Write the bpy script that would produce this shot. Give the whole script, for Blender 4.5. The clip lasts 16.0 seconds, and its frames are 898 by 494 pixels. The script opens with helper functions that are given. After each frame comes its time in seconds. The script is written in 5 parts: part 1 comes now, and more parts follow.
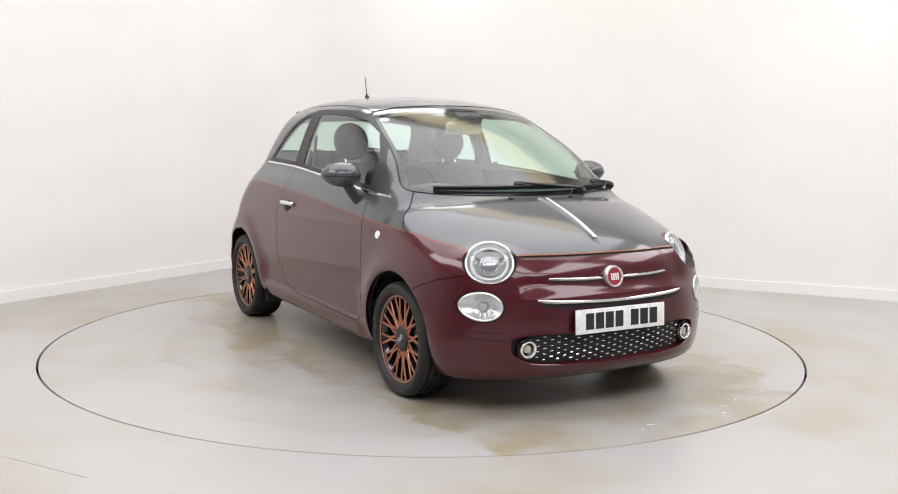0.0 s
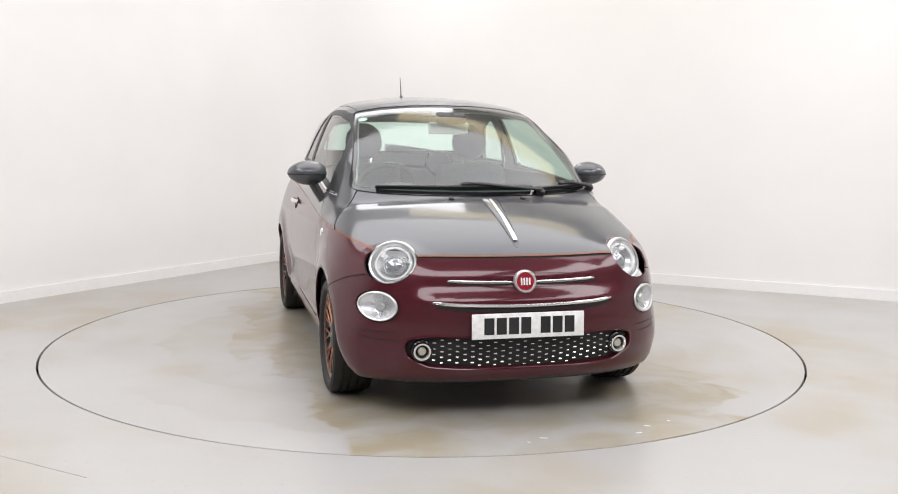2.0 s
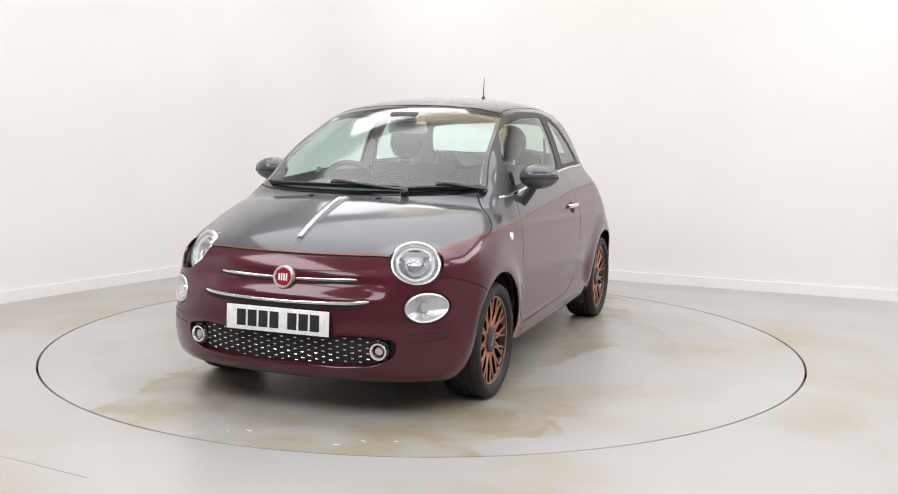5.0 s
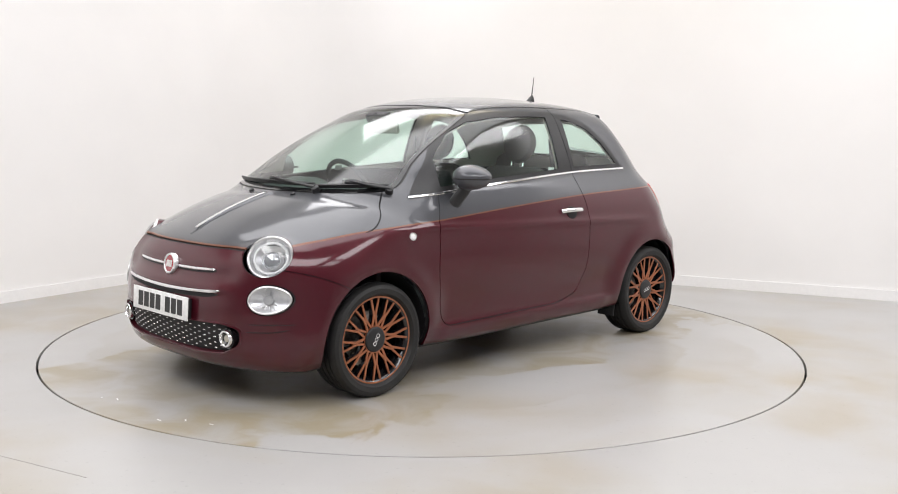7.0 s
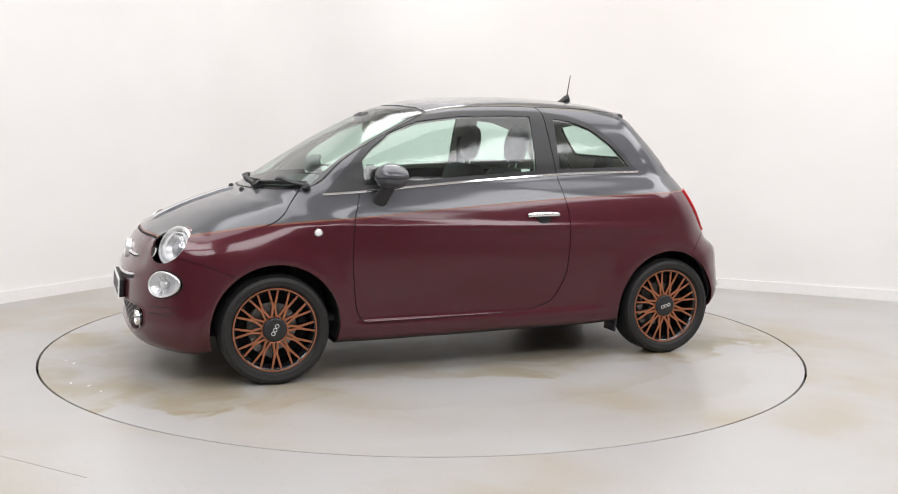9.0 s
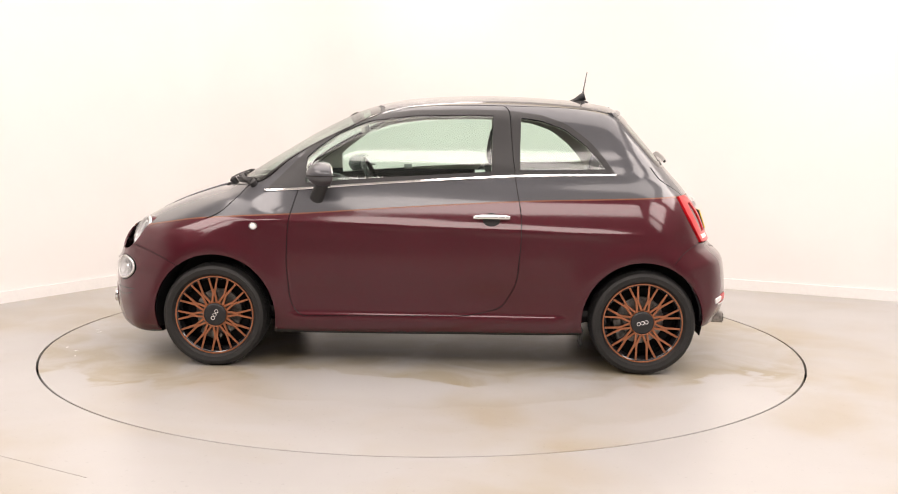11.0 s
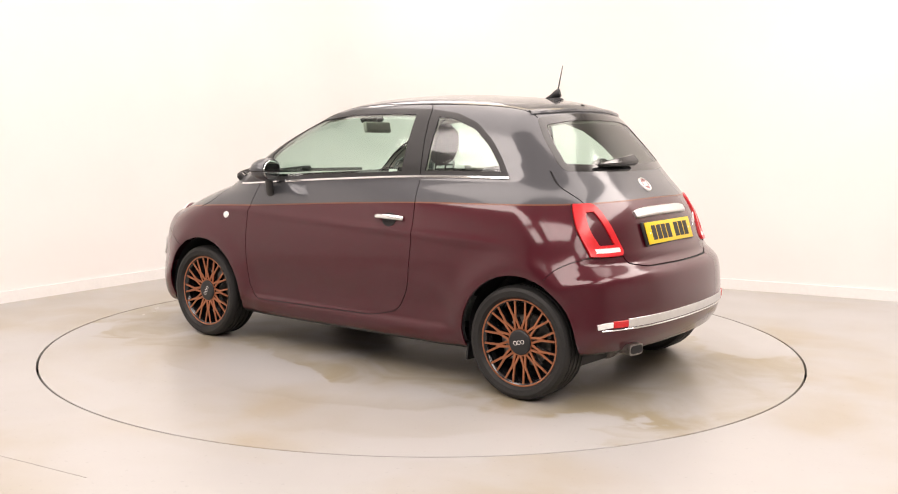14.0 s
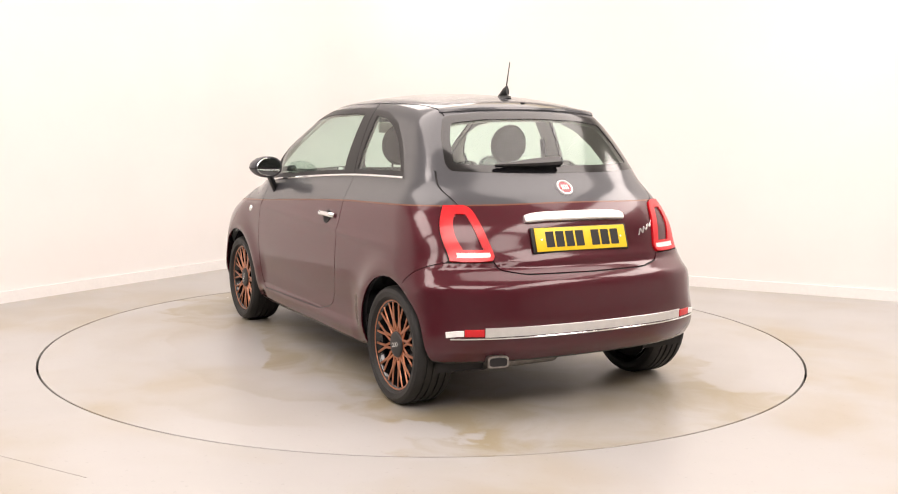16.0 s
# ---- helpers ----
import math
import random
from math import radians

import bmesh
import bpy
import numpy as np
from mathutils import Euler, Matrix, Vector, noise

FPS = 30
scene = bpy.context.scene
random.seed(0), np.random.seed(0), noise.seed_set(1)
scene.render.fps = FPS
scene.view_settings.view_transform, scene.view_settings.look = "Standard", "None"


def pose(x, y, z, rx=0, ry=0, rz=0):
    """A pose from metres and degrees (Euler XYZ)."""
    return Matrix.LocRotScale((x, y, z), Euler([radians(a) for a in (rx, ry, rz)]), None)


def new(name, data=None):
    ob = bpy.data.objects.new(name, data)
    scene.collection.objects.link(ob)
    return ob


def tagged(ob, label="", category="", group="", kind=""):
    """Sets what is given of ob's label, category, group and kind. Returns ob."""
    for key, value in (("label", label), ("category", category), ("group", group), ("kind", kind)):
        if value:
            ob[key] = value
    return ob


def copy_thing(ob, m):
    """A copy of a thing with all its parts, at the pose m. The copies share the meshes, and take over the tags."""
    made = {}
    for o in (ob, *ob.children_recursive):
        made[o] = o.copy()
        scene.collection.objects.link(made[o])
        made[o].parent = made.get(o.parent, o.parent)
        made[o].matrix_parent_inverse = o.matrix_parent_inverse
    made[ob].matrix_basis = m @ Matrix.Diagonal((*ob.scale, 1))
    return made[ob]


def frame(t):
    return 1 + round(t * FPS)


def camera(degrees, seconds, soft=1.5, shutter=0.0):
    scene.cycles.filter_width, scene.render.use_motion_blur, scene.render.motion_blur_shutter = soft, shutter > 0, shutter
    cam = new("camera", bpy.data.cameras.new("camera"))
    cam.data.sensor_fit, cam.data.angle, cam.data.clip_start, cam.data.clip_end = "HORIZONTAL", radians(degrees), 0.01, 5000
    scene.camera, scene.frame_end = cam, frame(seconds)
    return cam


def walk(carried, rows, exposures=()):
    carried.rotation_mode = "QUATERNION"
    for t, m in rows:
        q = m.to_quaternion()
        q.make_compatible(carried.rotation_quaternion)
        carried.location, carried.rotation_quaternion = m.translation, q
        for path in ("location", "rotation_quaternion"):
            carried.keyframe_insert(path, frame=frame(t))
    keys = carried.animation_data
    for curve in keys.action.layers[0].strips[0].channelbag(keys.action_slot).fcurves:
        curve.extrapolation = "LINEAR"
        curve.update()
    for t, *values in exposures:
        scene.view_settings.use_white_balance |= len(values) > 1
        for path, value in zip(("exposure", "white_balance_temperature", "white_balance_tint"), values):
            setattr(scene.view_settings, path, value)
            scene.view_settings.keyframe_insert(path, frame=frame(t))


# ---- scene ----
# ---- camera ----
cam = camera(49.05, 16.0, soft=1.05)
CAM = pose(0, -6.004, 1.2997, 90 - 6.923, 0, -1.338) @ pose(0, 0, 0, 0, 0, 0.762)
walk(cam, [(0, CAM), (16, CAM)], exposures=[
    (0, 0.02, 6300, 12), (9.2, 0.02, 6300, 12), (11.3, 0.26, 7170, 19), (16, 0.26, 7170, 19)])

# ---- light ----
world = bpy.data.worlds.new("world")
scene.world = world
world.use_nodes = True
world.node_tree.nodes["Background"].inputs[0].default_value = (1, 0.99, 0.98, 1)
world.node_tree.nodes["Background"].inputs[1].default_value = 0.1

CEIL = 3.7
LAMP_POWER = 1.25


def ceiling_lamp(x, y, sx, sy, watts, rz=0.0, colour=(1, 0.985, 0.97)):
    d = bpy.data.lights.new("ceiling_light", "AREA")
    d.shape, d.size, d.size_y, d.energy, d.color = "RECTANGLE", sx, sy, watts, colour
    o = new("ceiling_light", d)
    o.matrix_world = pose(x, y, CEIL - 0.08, 0, 0, rz)
    return o


# wide soft panels over the turntable, a warm one at their back, and rows of brighter ones round them
# the last entry, by the room's corner, is an added fill for the back wall
for lx, ly, sx, sy, w in ((0.2, -0.35, 5.6, 2.9, 112), (-3.2, -2.6, 1.5, 2.4, 62), (4.3, -0.2, 1.5, 2.4, 54), (3.6, -3.2, 1.5, 2.4, 60),
                          (-3.2, -5.2, 1.5, 2.0, 48), (0.3, -4.9, 3.4, 2.2, 115), (3.6, -5.6, 1.5, 1.6, 30), (-0.5, 2.25, 1.9, 1.1, 25)):
    ceiling_lamp(lx, ly, sx, sy, w * LAMP_POWER)
ceiling_lamp(0.9, 1.42, 2.6, 0.55, 9, -6, (1, 0.84, 0.50))


# ---- materials ----
def mat(name):
    m = bpy.data.materials.new(name)
    m.use_nodes = True
    nt = m.node_tree
    return m, nt, nt.nodes["Principled BSDF"]


def noise_node(nt, scale, detail=4, rough=0.55, dist=0.0):
    tc = nt.nodes.new("ShaderNodeTexCoord")
    n = nt.nodes.new("ShaderNodeTexNoise")
    n.inputs["Scale"].default_value, n.inputs["Detail"].default_value = scale, detail
    n.inputs["Roughness"].default_value, n.inputs["Distortion"].default_value = rough, dist
    nt.links.new(tc.outputs["Object"], n.inputs["Vector"])
    return n.outputs["Fac"]


def ramp(nt, fac, *stops):
    r = nt.nodes.new("ShaderNodeValToRGB")
    e = r.color_ramp.elements
    while len(e) < len(stops):
        e.new(0.5)
    for el, (p, c) in zip(e, stops):
        el.position, el.color = p, (c if len(c) == 4 else (*c, 1))
    nt.links.new(fac, r.inputs[0])
    return r.outputs[0]


def mixc(nt, fac, a, b, blend="MIX"):
    m = nt.nodes.new("ShaderNodeMix")
    m.data_type, m.blend_type = "RGBA", blend
    for sock, v in ((m.inputs[0], fac), (m.inputs[6], a), (m.inputs[7], b)):
        if isinstance(v, (int, float)):
            sock.default_value = v
        elif isinstance(v, tuple):
            sock.default_value = (*v, 1) if len(v) == 3 else v
        else:
            nt.links.new(v, sock)
    return m.outputs[2]


def bump(nt, b, fac, strength, distance=0.002):
    n = nt.nodes.new("ShaderNodeBump")
    n.inputs["Strength"].default_value, n.inputs["Distance"].default_value = strength, distance
    nt.links.new(fac, n.inputs["Height"])
    nt.links.new(n.outputs[0], b.inputs["Normal"])


def simple(name, colour, rough=0.5, metal=0.0, coat=0.0, vary=0.12, scale=40.0, bumpy=0.0, ior=1.5):
    m, nt, b = mat(name)
    n = noise_node(nt, scale)
    lo = tuple(c * (1 - vary) for c in colour)
    hi = tuple(min(1, c * (1 + vary)) for c in colour)
    nt.links.new(ramp(nt, n, (0.3, lo), (0.7, hi)), b.inputs["Base Color"])
    b.inputs["Roughness"].default_value, b.inputs["Metallic"].default_value = rough, metal
    b.inputs["Coat Weight"].default_value, b.inputs["Coat Roughness"].default_value = coat, 0.03
    b.inputs["IOR"].default_value = ior
    if bumpy:
        bump(nt, b, n, bumpy, 0.003)
    return m


def car_paint(name, colour, metal, rough):
    m, nt, b = mat(name)
    fl = noise_node(nt, 900, 2)
    big = noise_node(nt, 3, 3)
    c = ramp(nt, fl, (0.35, tuple(x * 0.8 for x in colour)), (0.65, tuple(x * 1.25 for x in colour)))
    c = mixc(nt, 0.06, c, ramp(nt, big, (0.3, tuple(x * 0.7 for x in colour)), (0.7, tuple(x * 1.4 for x in colour))))
    nt.links.new(c, b.inputs["Base Color"])
    b.inputs["Metallic"].default_value, b.inputs["Roughness"].default_value = metal, rough
    b.inputs["Specular IOR Level"].default_value = 0.08
    b.inputs["Coat Weight"].default_value, b.inputs["Coat Roughness"].default_value = 1.0, 0.10
    orange = noise_node(nt, 260, 2)
    bump(nt, b, orange, 0.03, 0.0004)
    return m


def glass(name, tint, gloss_rough=0.0):
    m, nt, b = mat(name)
    nt.nodes.remove(b)
    out = nt.nodes["Material Output"]
    tr = nt.nodes.new("ShaderNodeBsdfTransparent")
    tr.inputs[0].default_value = (*tint, 1)
    gl = nt.nodes.new("ShaderNodeBsdfGlossy")
    gl.inputs["Roughness"].default_value = gloss_rough
    fr = nt.nodes.new("ShaderNodeLayerWeight")
    fr.inputs[0].default_value = 0.5
    pw = nt.nodes.new("ShaderNodeMath")
    pw.operation = "POWER"
    pw.inputs[1].default_value = 3.6
    nt.links.new(fr.outputs["Facing"], pw.inputs[0])
    ad = nt.nodes.new("ShaderNodeMath")
    ad.operation = "MULTIPLY_ADD"
    ad.inputs[1].default_value, ad.inputs[2].default_value = 0.85, 0.075
    nt.links.new(pw.outputs[0], ad.inputs[0])
    mx = nt.nodes.new("ShaderNodeMixShader")
    nt.links.new(ad.outputs[0], mx.inputs[0])
    nt.links.new(tr.outputs[0], mx.inputs[1])
    nt.links.new(gl.outputs[0], mx.inputs[2])
    nt.links.new(mx.outputs[0], out.inputs[0])
    return m


M_RED = car_paint("burgundy_paint", (0.062, 0.0056, 0.0118), 0.30, 0.38)
M_GREY = car_paint("grey_paint", (0.072, 0.074, 0.082), 0.30, 0.40)
M_COPPER = simple("copper_paint", (0.40, 0.148, 0.072), 0.33, 0.7, 0.25)
M_PIN = simple("pinstripe_paint", (0.16, 0.046, 0.016), 0.4, 0.2, 0.3)
M_GAP = simple("panel_gap", (0.006, 0.005, 0.006), 0.7)
M_BLACK = simple("black_plastic", (0.012, 0.012, 0.013), 0.45, bumpy=0.1, scale=300)
M_GLOSSBLACK = simple("gloss_black", (0.008, 0.008, 0.009), 0.12, coat=0.5)
M_RUBBER = simple("tyre_rubber", (0.0085, 0.0082, 0.008), 0.6, bumpy=0.25, scale=120, vary=0.3)
M_CHROME = simple("chrome", (0.86, 0.86, 0.87), 0.09, 1.0, vary=0.02)
M_SATIN = simple("satin_silver", (0.74, 0.74, 0.74), 0.32, 0.85, vary=0.04)
M_GLASS = glass("window_glass", (0.80, 0.94, 0.875), 0.10)
M_CLEAR = glass("clear_lens", (0.95, 0.96, 0.97))
M_REDLENS = simple("red_lens", (0.60, 0.006, 0.012), 0.3, coat=0.25, vary=0.1)
M_WHITE = simple("white_plastic", (0.8, 0.8, 0.79), 0.35)
M_YELLOW = simple("yellow_plate", (0.83, 0.55, 0.02), 0.35, vary=0.04)
M_DARKCLOTH = simple("dark_cloth", (0.03, 0.029, 0.03), 0.9, bumpy=0.4, scale=250, vary=0.3)
M_LINER = simple("headliner", (0.52, 0.49, 0.44), 0.9, bumpy=0.2, scale=200)
M_DASH = simple("dash_plastic", (0.035, 0.034, 0.036), 0.55, bumpy=0.2, scale=300)
M_STEEL = simple("worn_steel", (0.3, 0.28, 0.26), 0.35, 0.9, vary=0.35, scale=60)
M_BADGE = simple("badge_red", (0.28, 0.008, 0.02), 0.2, coat=1.0)
M_REFLECT = simple("reflector", (0.78, 0.78, 0.79), 0.32, 0.75, vary=0.08)
M_LENS = simple("lens_glass", (0.40, 0.41, 0.43), 0.06, 0.5, 1.0, vary=0.05)
M_FOG = simple("fog_lens", (0.42, 0.39, 0.33), 0.25, coat=0.8)
M_SCUFF = simple("scuffed_paint", (0.315, 0.30, 0.275), 0.4, vary=0.2, scale=30)
M_MIRROR = simple("mirror_glass", (0.85, 0.87, 0.88), 0.02, 1.0, vary=0.0)


def floor_material(name, seed, lo=0.45, hi=0.75, track=False):
    m, nt, b = mat(name)
    tc = nt.nodes.new("ShaderNodeTexCoord")
    mp = nt.nodes.new("ShaderNodeMapping")
    mp.inputs["Location"].default_value = (seed, seed * 0.7, 0)
    nt.links.new(tc.outputs["Object"], mp.inputs[0])

    def ns(scale, detail, dist=0.0):
        n = nt.nodes.new("ShaderNodeTexNoise")
        n.inputs["Scale"].default_value, n.inputs["Detail"].default_value = scale, detail
        n.inputs["Distortion"].default_value = dist
        nt.links.new(mp.outputs[0], n.inputs["Vector"])
        return n.outputs["Fac"]
    base = ramp(nt, ns(0.9, 6), (0.3, (0.355, 0.348, 0.338)), (0.7, (0.395, 0.388, 0.378)))
    stain = ramp(nt, ns(0.75, 3, 0.5), (lo, (0, 0, 0)), (hi, (1, 1, 1)))
    wet = ramp(nt, ns(2.2, 4, 0.3), (0.28, (0, 0, 0)), (0.60, (1, 1, 1)))
    fac = mixc(nt, 1.0, stain, wet, "MULTIPLY")
    col = mixc(nt, fac, base, (0.315, 0.27, 0.195))
    if track:
        # brown water marks dried along both sides of where cars stand, with crisp wavy edges
        sep = nt.nodes.new("ShaderNodeSeparateXYZ")
        nt.links.new(tc.outputs["Object"], sep.inputs[0])

        def calc(op, a, b_=0.0):
            q = nt.nodes.new("ShaderNodeMath")
            q.operation = op
            for sock, v in zip(q.inputs, (a, b_)):
                if isinstance(v, (int, float)):
                    sock.default_value = v
                else:
                    nt.links.new(v, sock)
            return q.outputs[0]
        wave = calc("MULTIPLY", calc("SUBTRACT", ns(1.3, 5, 0.4), 0.5), 1.7)
        edge = calc("ADD", calc("ABSOLUTE", sep.outputs[1]), wave)
        band = ramp(nt, edge, (0.0, (0.55, 0.55, 0.55)), (0.93, (1, 1, 1)), (0.975, (0.10, 0.10, 0.10)), (1.0, (0, 0, 0)))
        patchy = ramp(nt, ns(2.6, 6, 1.2), (0.36, (0.12, 0.12, 0.12)), (0.60, (1, 1, 1)))
        marks = mixc(nt, 1.0, band, patchy, "MULTIPLY")
        col = mixc(nt, mixc(nt, 1.0, marks, (0.80, 0.80, 0.80), "MULTIPLY"), col, (0.265, 0.215, 0.120))
        arc = calc("ADD", calc("SQRT", calc("ADD", calc("MULTIPLY", sep.outputs[0], sep.outputs[0]), calc("MULTIPLY", sep.outputs[1], sep.outputs[1]))),
                   calc("MULTIPLY", calc("SUBTRACT", ns(3.0, 5, 0.6), 0.5), 0.35))
        rings = ramp(nt, calc("MULTIPLY", arc, 0.45), (0.60, (0, 0, 0)), (0.69, (0.5, 0.5, 0.5)), (0.71, (0.08, 0.08, 0.08)), (0.86, (0.3, 0.3, 0.3)), (0.89, (0, 0, 0)))
        col = mixc(nt, mixc(nt, 1.0, rings, ramp(nt, ns(0.8, 3), (0.42, (0, 0, 0)), (0.62, (0.8, 0.8, 0.8))), "MULTIPLY"), col, (0.25, 0.21, 0.14))
    speck = ramp(nt, ns(46, 2), (0.27, (0.75, 0.75, 0.75)), (0.33, (1, 1, 1)))
    col = mixc(nt, 0.5, col, mixc(nt, 1.0, col, speck, "MULTIPLY"))
    nt.links.new(col, b.inputs["Base Color"])
    rg = ramp(nt, ns(1.6, 3, 0.3), (0.2, (0.27, 0.27, 0.27)), (0.8, (0.36, 0.36, 0.36)))
    nt.links.new(rg, b.inputs["Roughness"])
    bump(nt, b, ns(60, 3), 0.06, 0.001)
    return m


M_FLOOR = floor_material("painted_concrete", 0.0, 0.42, 0.68)
M_TABLE = floor_material("painted_turntable", 5.3, 0.46, 0.72, True)
M_WALL = simple("white_wall_paint", (0.79, 0.776, 0.762), 0.85, vary=0.02, scale=1.2)
# grey of the unseen wall, set for the car's reflections
M_UNSEEN_WALL = simple("unseen_wall_grey", (0.42, 0.412, 0.405), 0.85, vary=0.05, scale=1.2)
M_CEIL = simple("ceiling_paint", (0.66, 0.655, 0.645), 0.9, vary=0.03, scale=1.2)
M_SKIRT = simple("white_skirting", (0.82, 0.81, 0.80), 0.45, vary=0.02)


# ---- mesh helpers ----
def obj(name, verts, faces, mats, parent=None, label="", normals=None, smooth=True, mi=None):
    me = bpy.data.meshes.new(name)
    me.from_pydata([tuple(map(float, v)) for v in verts], [], [tuple(map(int, f)) for f in faces])
    for m in (mats if isinstance(mats, (list, tuple)) else [mats]):
        me.materials.append(m)
    if mi is not None:
        me.polygons.foreach_set("material_index", np.asarray(mi, np.int32))
    me.polygons.foreach_set("use_smooth", [smooth] * len(me.polygons))
    if normals is not None:
        me.normals_split_custom_set_from_vertices([tuple(map(float, n)) for n in normals])
    me.update()
    o = new(name, me)
    if parent is not None:
        o.parent = parent
    if label:
        tagged(o, label)
    return o


def part(name, bm, material, parent, label="", smooth=True, sharp=35):
    me = bpy.data.meshes.new(name)
    bmesh.ops.recalc_face_normals(bm, faces=bm.faces[:])
    for f in bm.faces:
        f.smooth = smooth
    for e in bm.edges:
        if len(e.link_faces) == 2 and e.calc_face_angle(0) > radians(sharp):
            e.smooth = False
    bm.to_mesh(me)
    bm.free()
    for m in (material if isinstance(material, (list, tuple)) else [material]):
        me.materials.append(m)
    o = new(name, me)
    if parent is not None:
        o.parent = parent
    if label:
        tagged(o, label)
    return o


def b_box(sx, sy, sz, m=None, bevel=0.0, seg=2):
    bm = bmesh.new()
    bmesh.ops.create_cube(bm, size=1)
    bmesh.ops.scale(bm, vec=(sx, sy, sz), verts=bm.verts[:])
    if bevel:
        bmesh.ops.bevel(bm, geom=bm.edges[:], offset=bevel, segments=seg, affect="EDGES", profile=0.5)
    if m is not None:
        bm.transform(m)
    return bm


def b_lathe(profile, m=None, n=48, closed=False):
    """Turn (radius, height) pairs round the z axis."""
    bm = bmesh.new()
    rings = []
    for r, z in profile:
        if r < 1e-5:
            rings.append([bm.verts.new((0, 0, z))])
        else:
            rings.append([bm.verts.new((r * math.cos(2 * math.pi * i / n), r * math.sin(2 * math.pi * i / n), z)) for i in range(n)])
    pairs = list(zip(rings, rings[1:])) + ([(rings[-1], rings[0])] if closed else [])
    for a, b in pairs:
        for i in range(n):
            j = (i + 1) % n
            if len(a) == 1 and len(b) == 1:
                continue
            if len(a) == 1:
                bm.faces.new((a[0], b[i], b[j]))
            elif len(b) == 1:
                bm.faces.new((a[i], b[0], a[j]))
            else:
                bm.faces.new((a[i], b[i], b[j], a[j]))
    if m is not None:
        bm.transform(m)
    return bm


def b_sweep(path, ups, section, closed=False):
    """Sweep a closed section of (across, up) pairs along a path whose up vectors are given."""
    bm = bmesh.new()
    rows = []
    n = len(path)
    for i, p in enumerate(path):
        p = Vector(p)
        a = Vector(path[(i - 1) % n] if closed or i else path[i])
        b = Vector(path[(i + 1) % n] if closed or i < n - 1 else path[i])
        t = (b - a).normalized()
        u = Vector(ups[i] if isinstance(ups, (list, np.ndarray)) else ups)
        u = (u - t * u.dot(t)).normalized()
        r = t.cross(u)
        sc = section(i / (n - 1)) if callable(section) else section
        rows.append([bm.verts.new(p + r * x + u * y) for x, y in sc])
    k = len(rows[0])
    for a, b in list(zip(rows, rows[1:])) + ([(rows[-1], rows[0])] if closed else []):
        for i in range(k):
            bm.faces.new((a[i], a[(i + 1) % k], b[(i + 1) % k], b[i]))
    if not closed:
        bm.faces.new(rows[0][::-1])
        bm.faces.new(rows[-1])
    return bm


def circ(r, n=10, ry=None):
    ry = r if ry is None else ry
    return [(r * math.cos(2 * math.pi * i / n), ry * math.sin(2 * math.pi * i / n)) for i in range(n)]


def soft_box(a, b, n=24):
    """A rectangle with well-rounded corners, of half sizes a and b."""
    return [(a * math.copysign(abs(math.cos(t)) ** 0.45, math.cos(t)), b * math.copysign(abs(math.sin(t)) ** 0.45, math.sin(t)))
            for t in (2 * math.pi * (i + 0.5) / n for i in range(n))]


def slab(w, h, base=0.0):
    """A flat strip section with softened upper edges."""
    e = min(w, h) * 0.3
    return [(-w / 2, base), (w / 2, base), (w / 2, base + h - e), (w / 2 - e, base + h), (-w / 2 + e, base + h), (-w / 2, base + h - e)]


def spline(pts, n=12, closed=False):
    """Catmull-Rom through the points."""
    p = np.asarray(pts, float)
    k = len(p)
    out = []
    for i in range(k if closed else k - 1):
        g = (lambda j: p[j % k]) if closed else (lambda j: p[min(max(j, 0), k - 1)])
        a, b, c, d = g(i - 1), g(i), g(i + 1), g(i + 2)
        for t in np.arange(n) / n:
            out.append(0.5 * (2 * b + (c - a) * t + (2 * a - 5 * b + 4 * c - d) * t * t + (3 * b - a - 3 * c + d) * t ** 3))
    if not closed:
        out.append(p[-1])
    return np.array(out)


def graph(pts):
    """A smooth function of x through (x, value) pairs, in rising x."""
    p = np.array(sorted(pts), float)
    q = spline(p, 16)
    return lambda x: np.interp(x, q[:, 0], q[:, 1])


def sd_poly(P, poly):
    """Signed distance of 2D points to a closed polygon, negative inside."""
    P = np.asarray(P, float)
    d = np.full(len(P), 1e9)
    inside = np.zeros(len(P), bool)
    for a, b in zip(poly, np.roll(poly, -1, 0)):
        e = b - a
        w = P - a
        t = np.clip((w @ e) / max(e @ e, 1e-12), 0, 1)
        d = np.minimum(d, ((w - t[:, None] * e) ** 2).sum(1))
        c = ((a[1] > P[:, 1]) != (b[1] > P[:, 1]))
        xs = a[0] + (P[:, 1] - a[1]) * e[0] / (e[1] if abs(e[1]) > 1e-12 else 1e-12)
        inside ^= c & (P[:, 0] < xs)
    return np.where(inside, -1, 1) * np.sqrt(d)


def sstep(a, b, x):
    t = np.clip((x - a) / (b - a), 0, 1)
    return t * t * (3 - 2 * t)


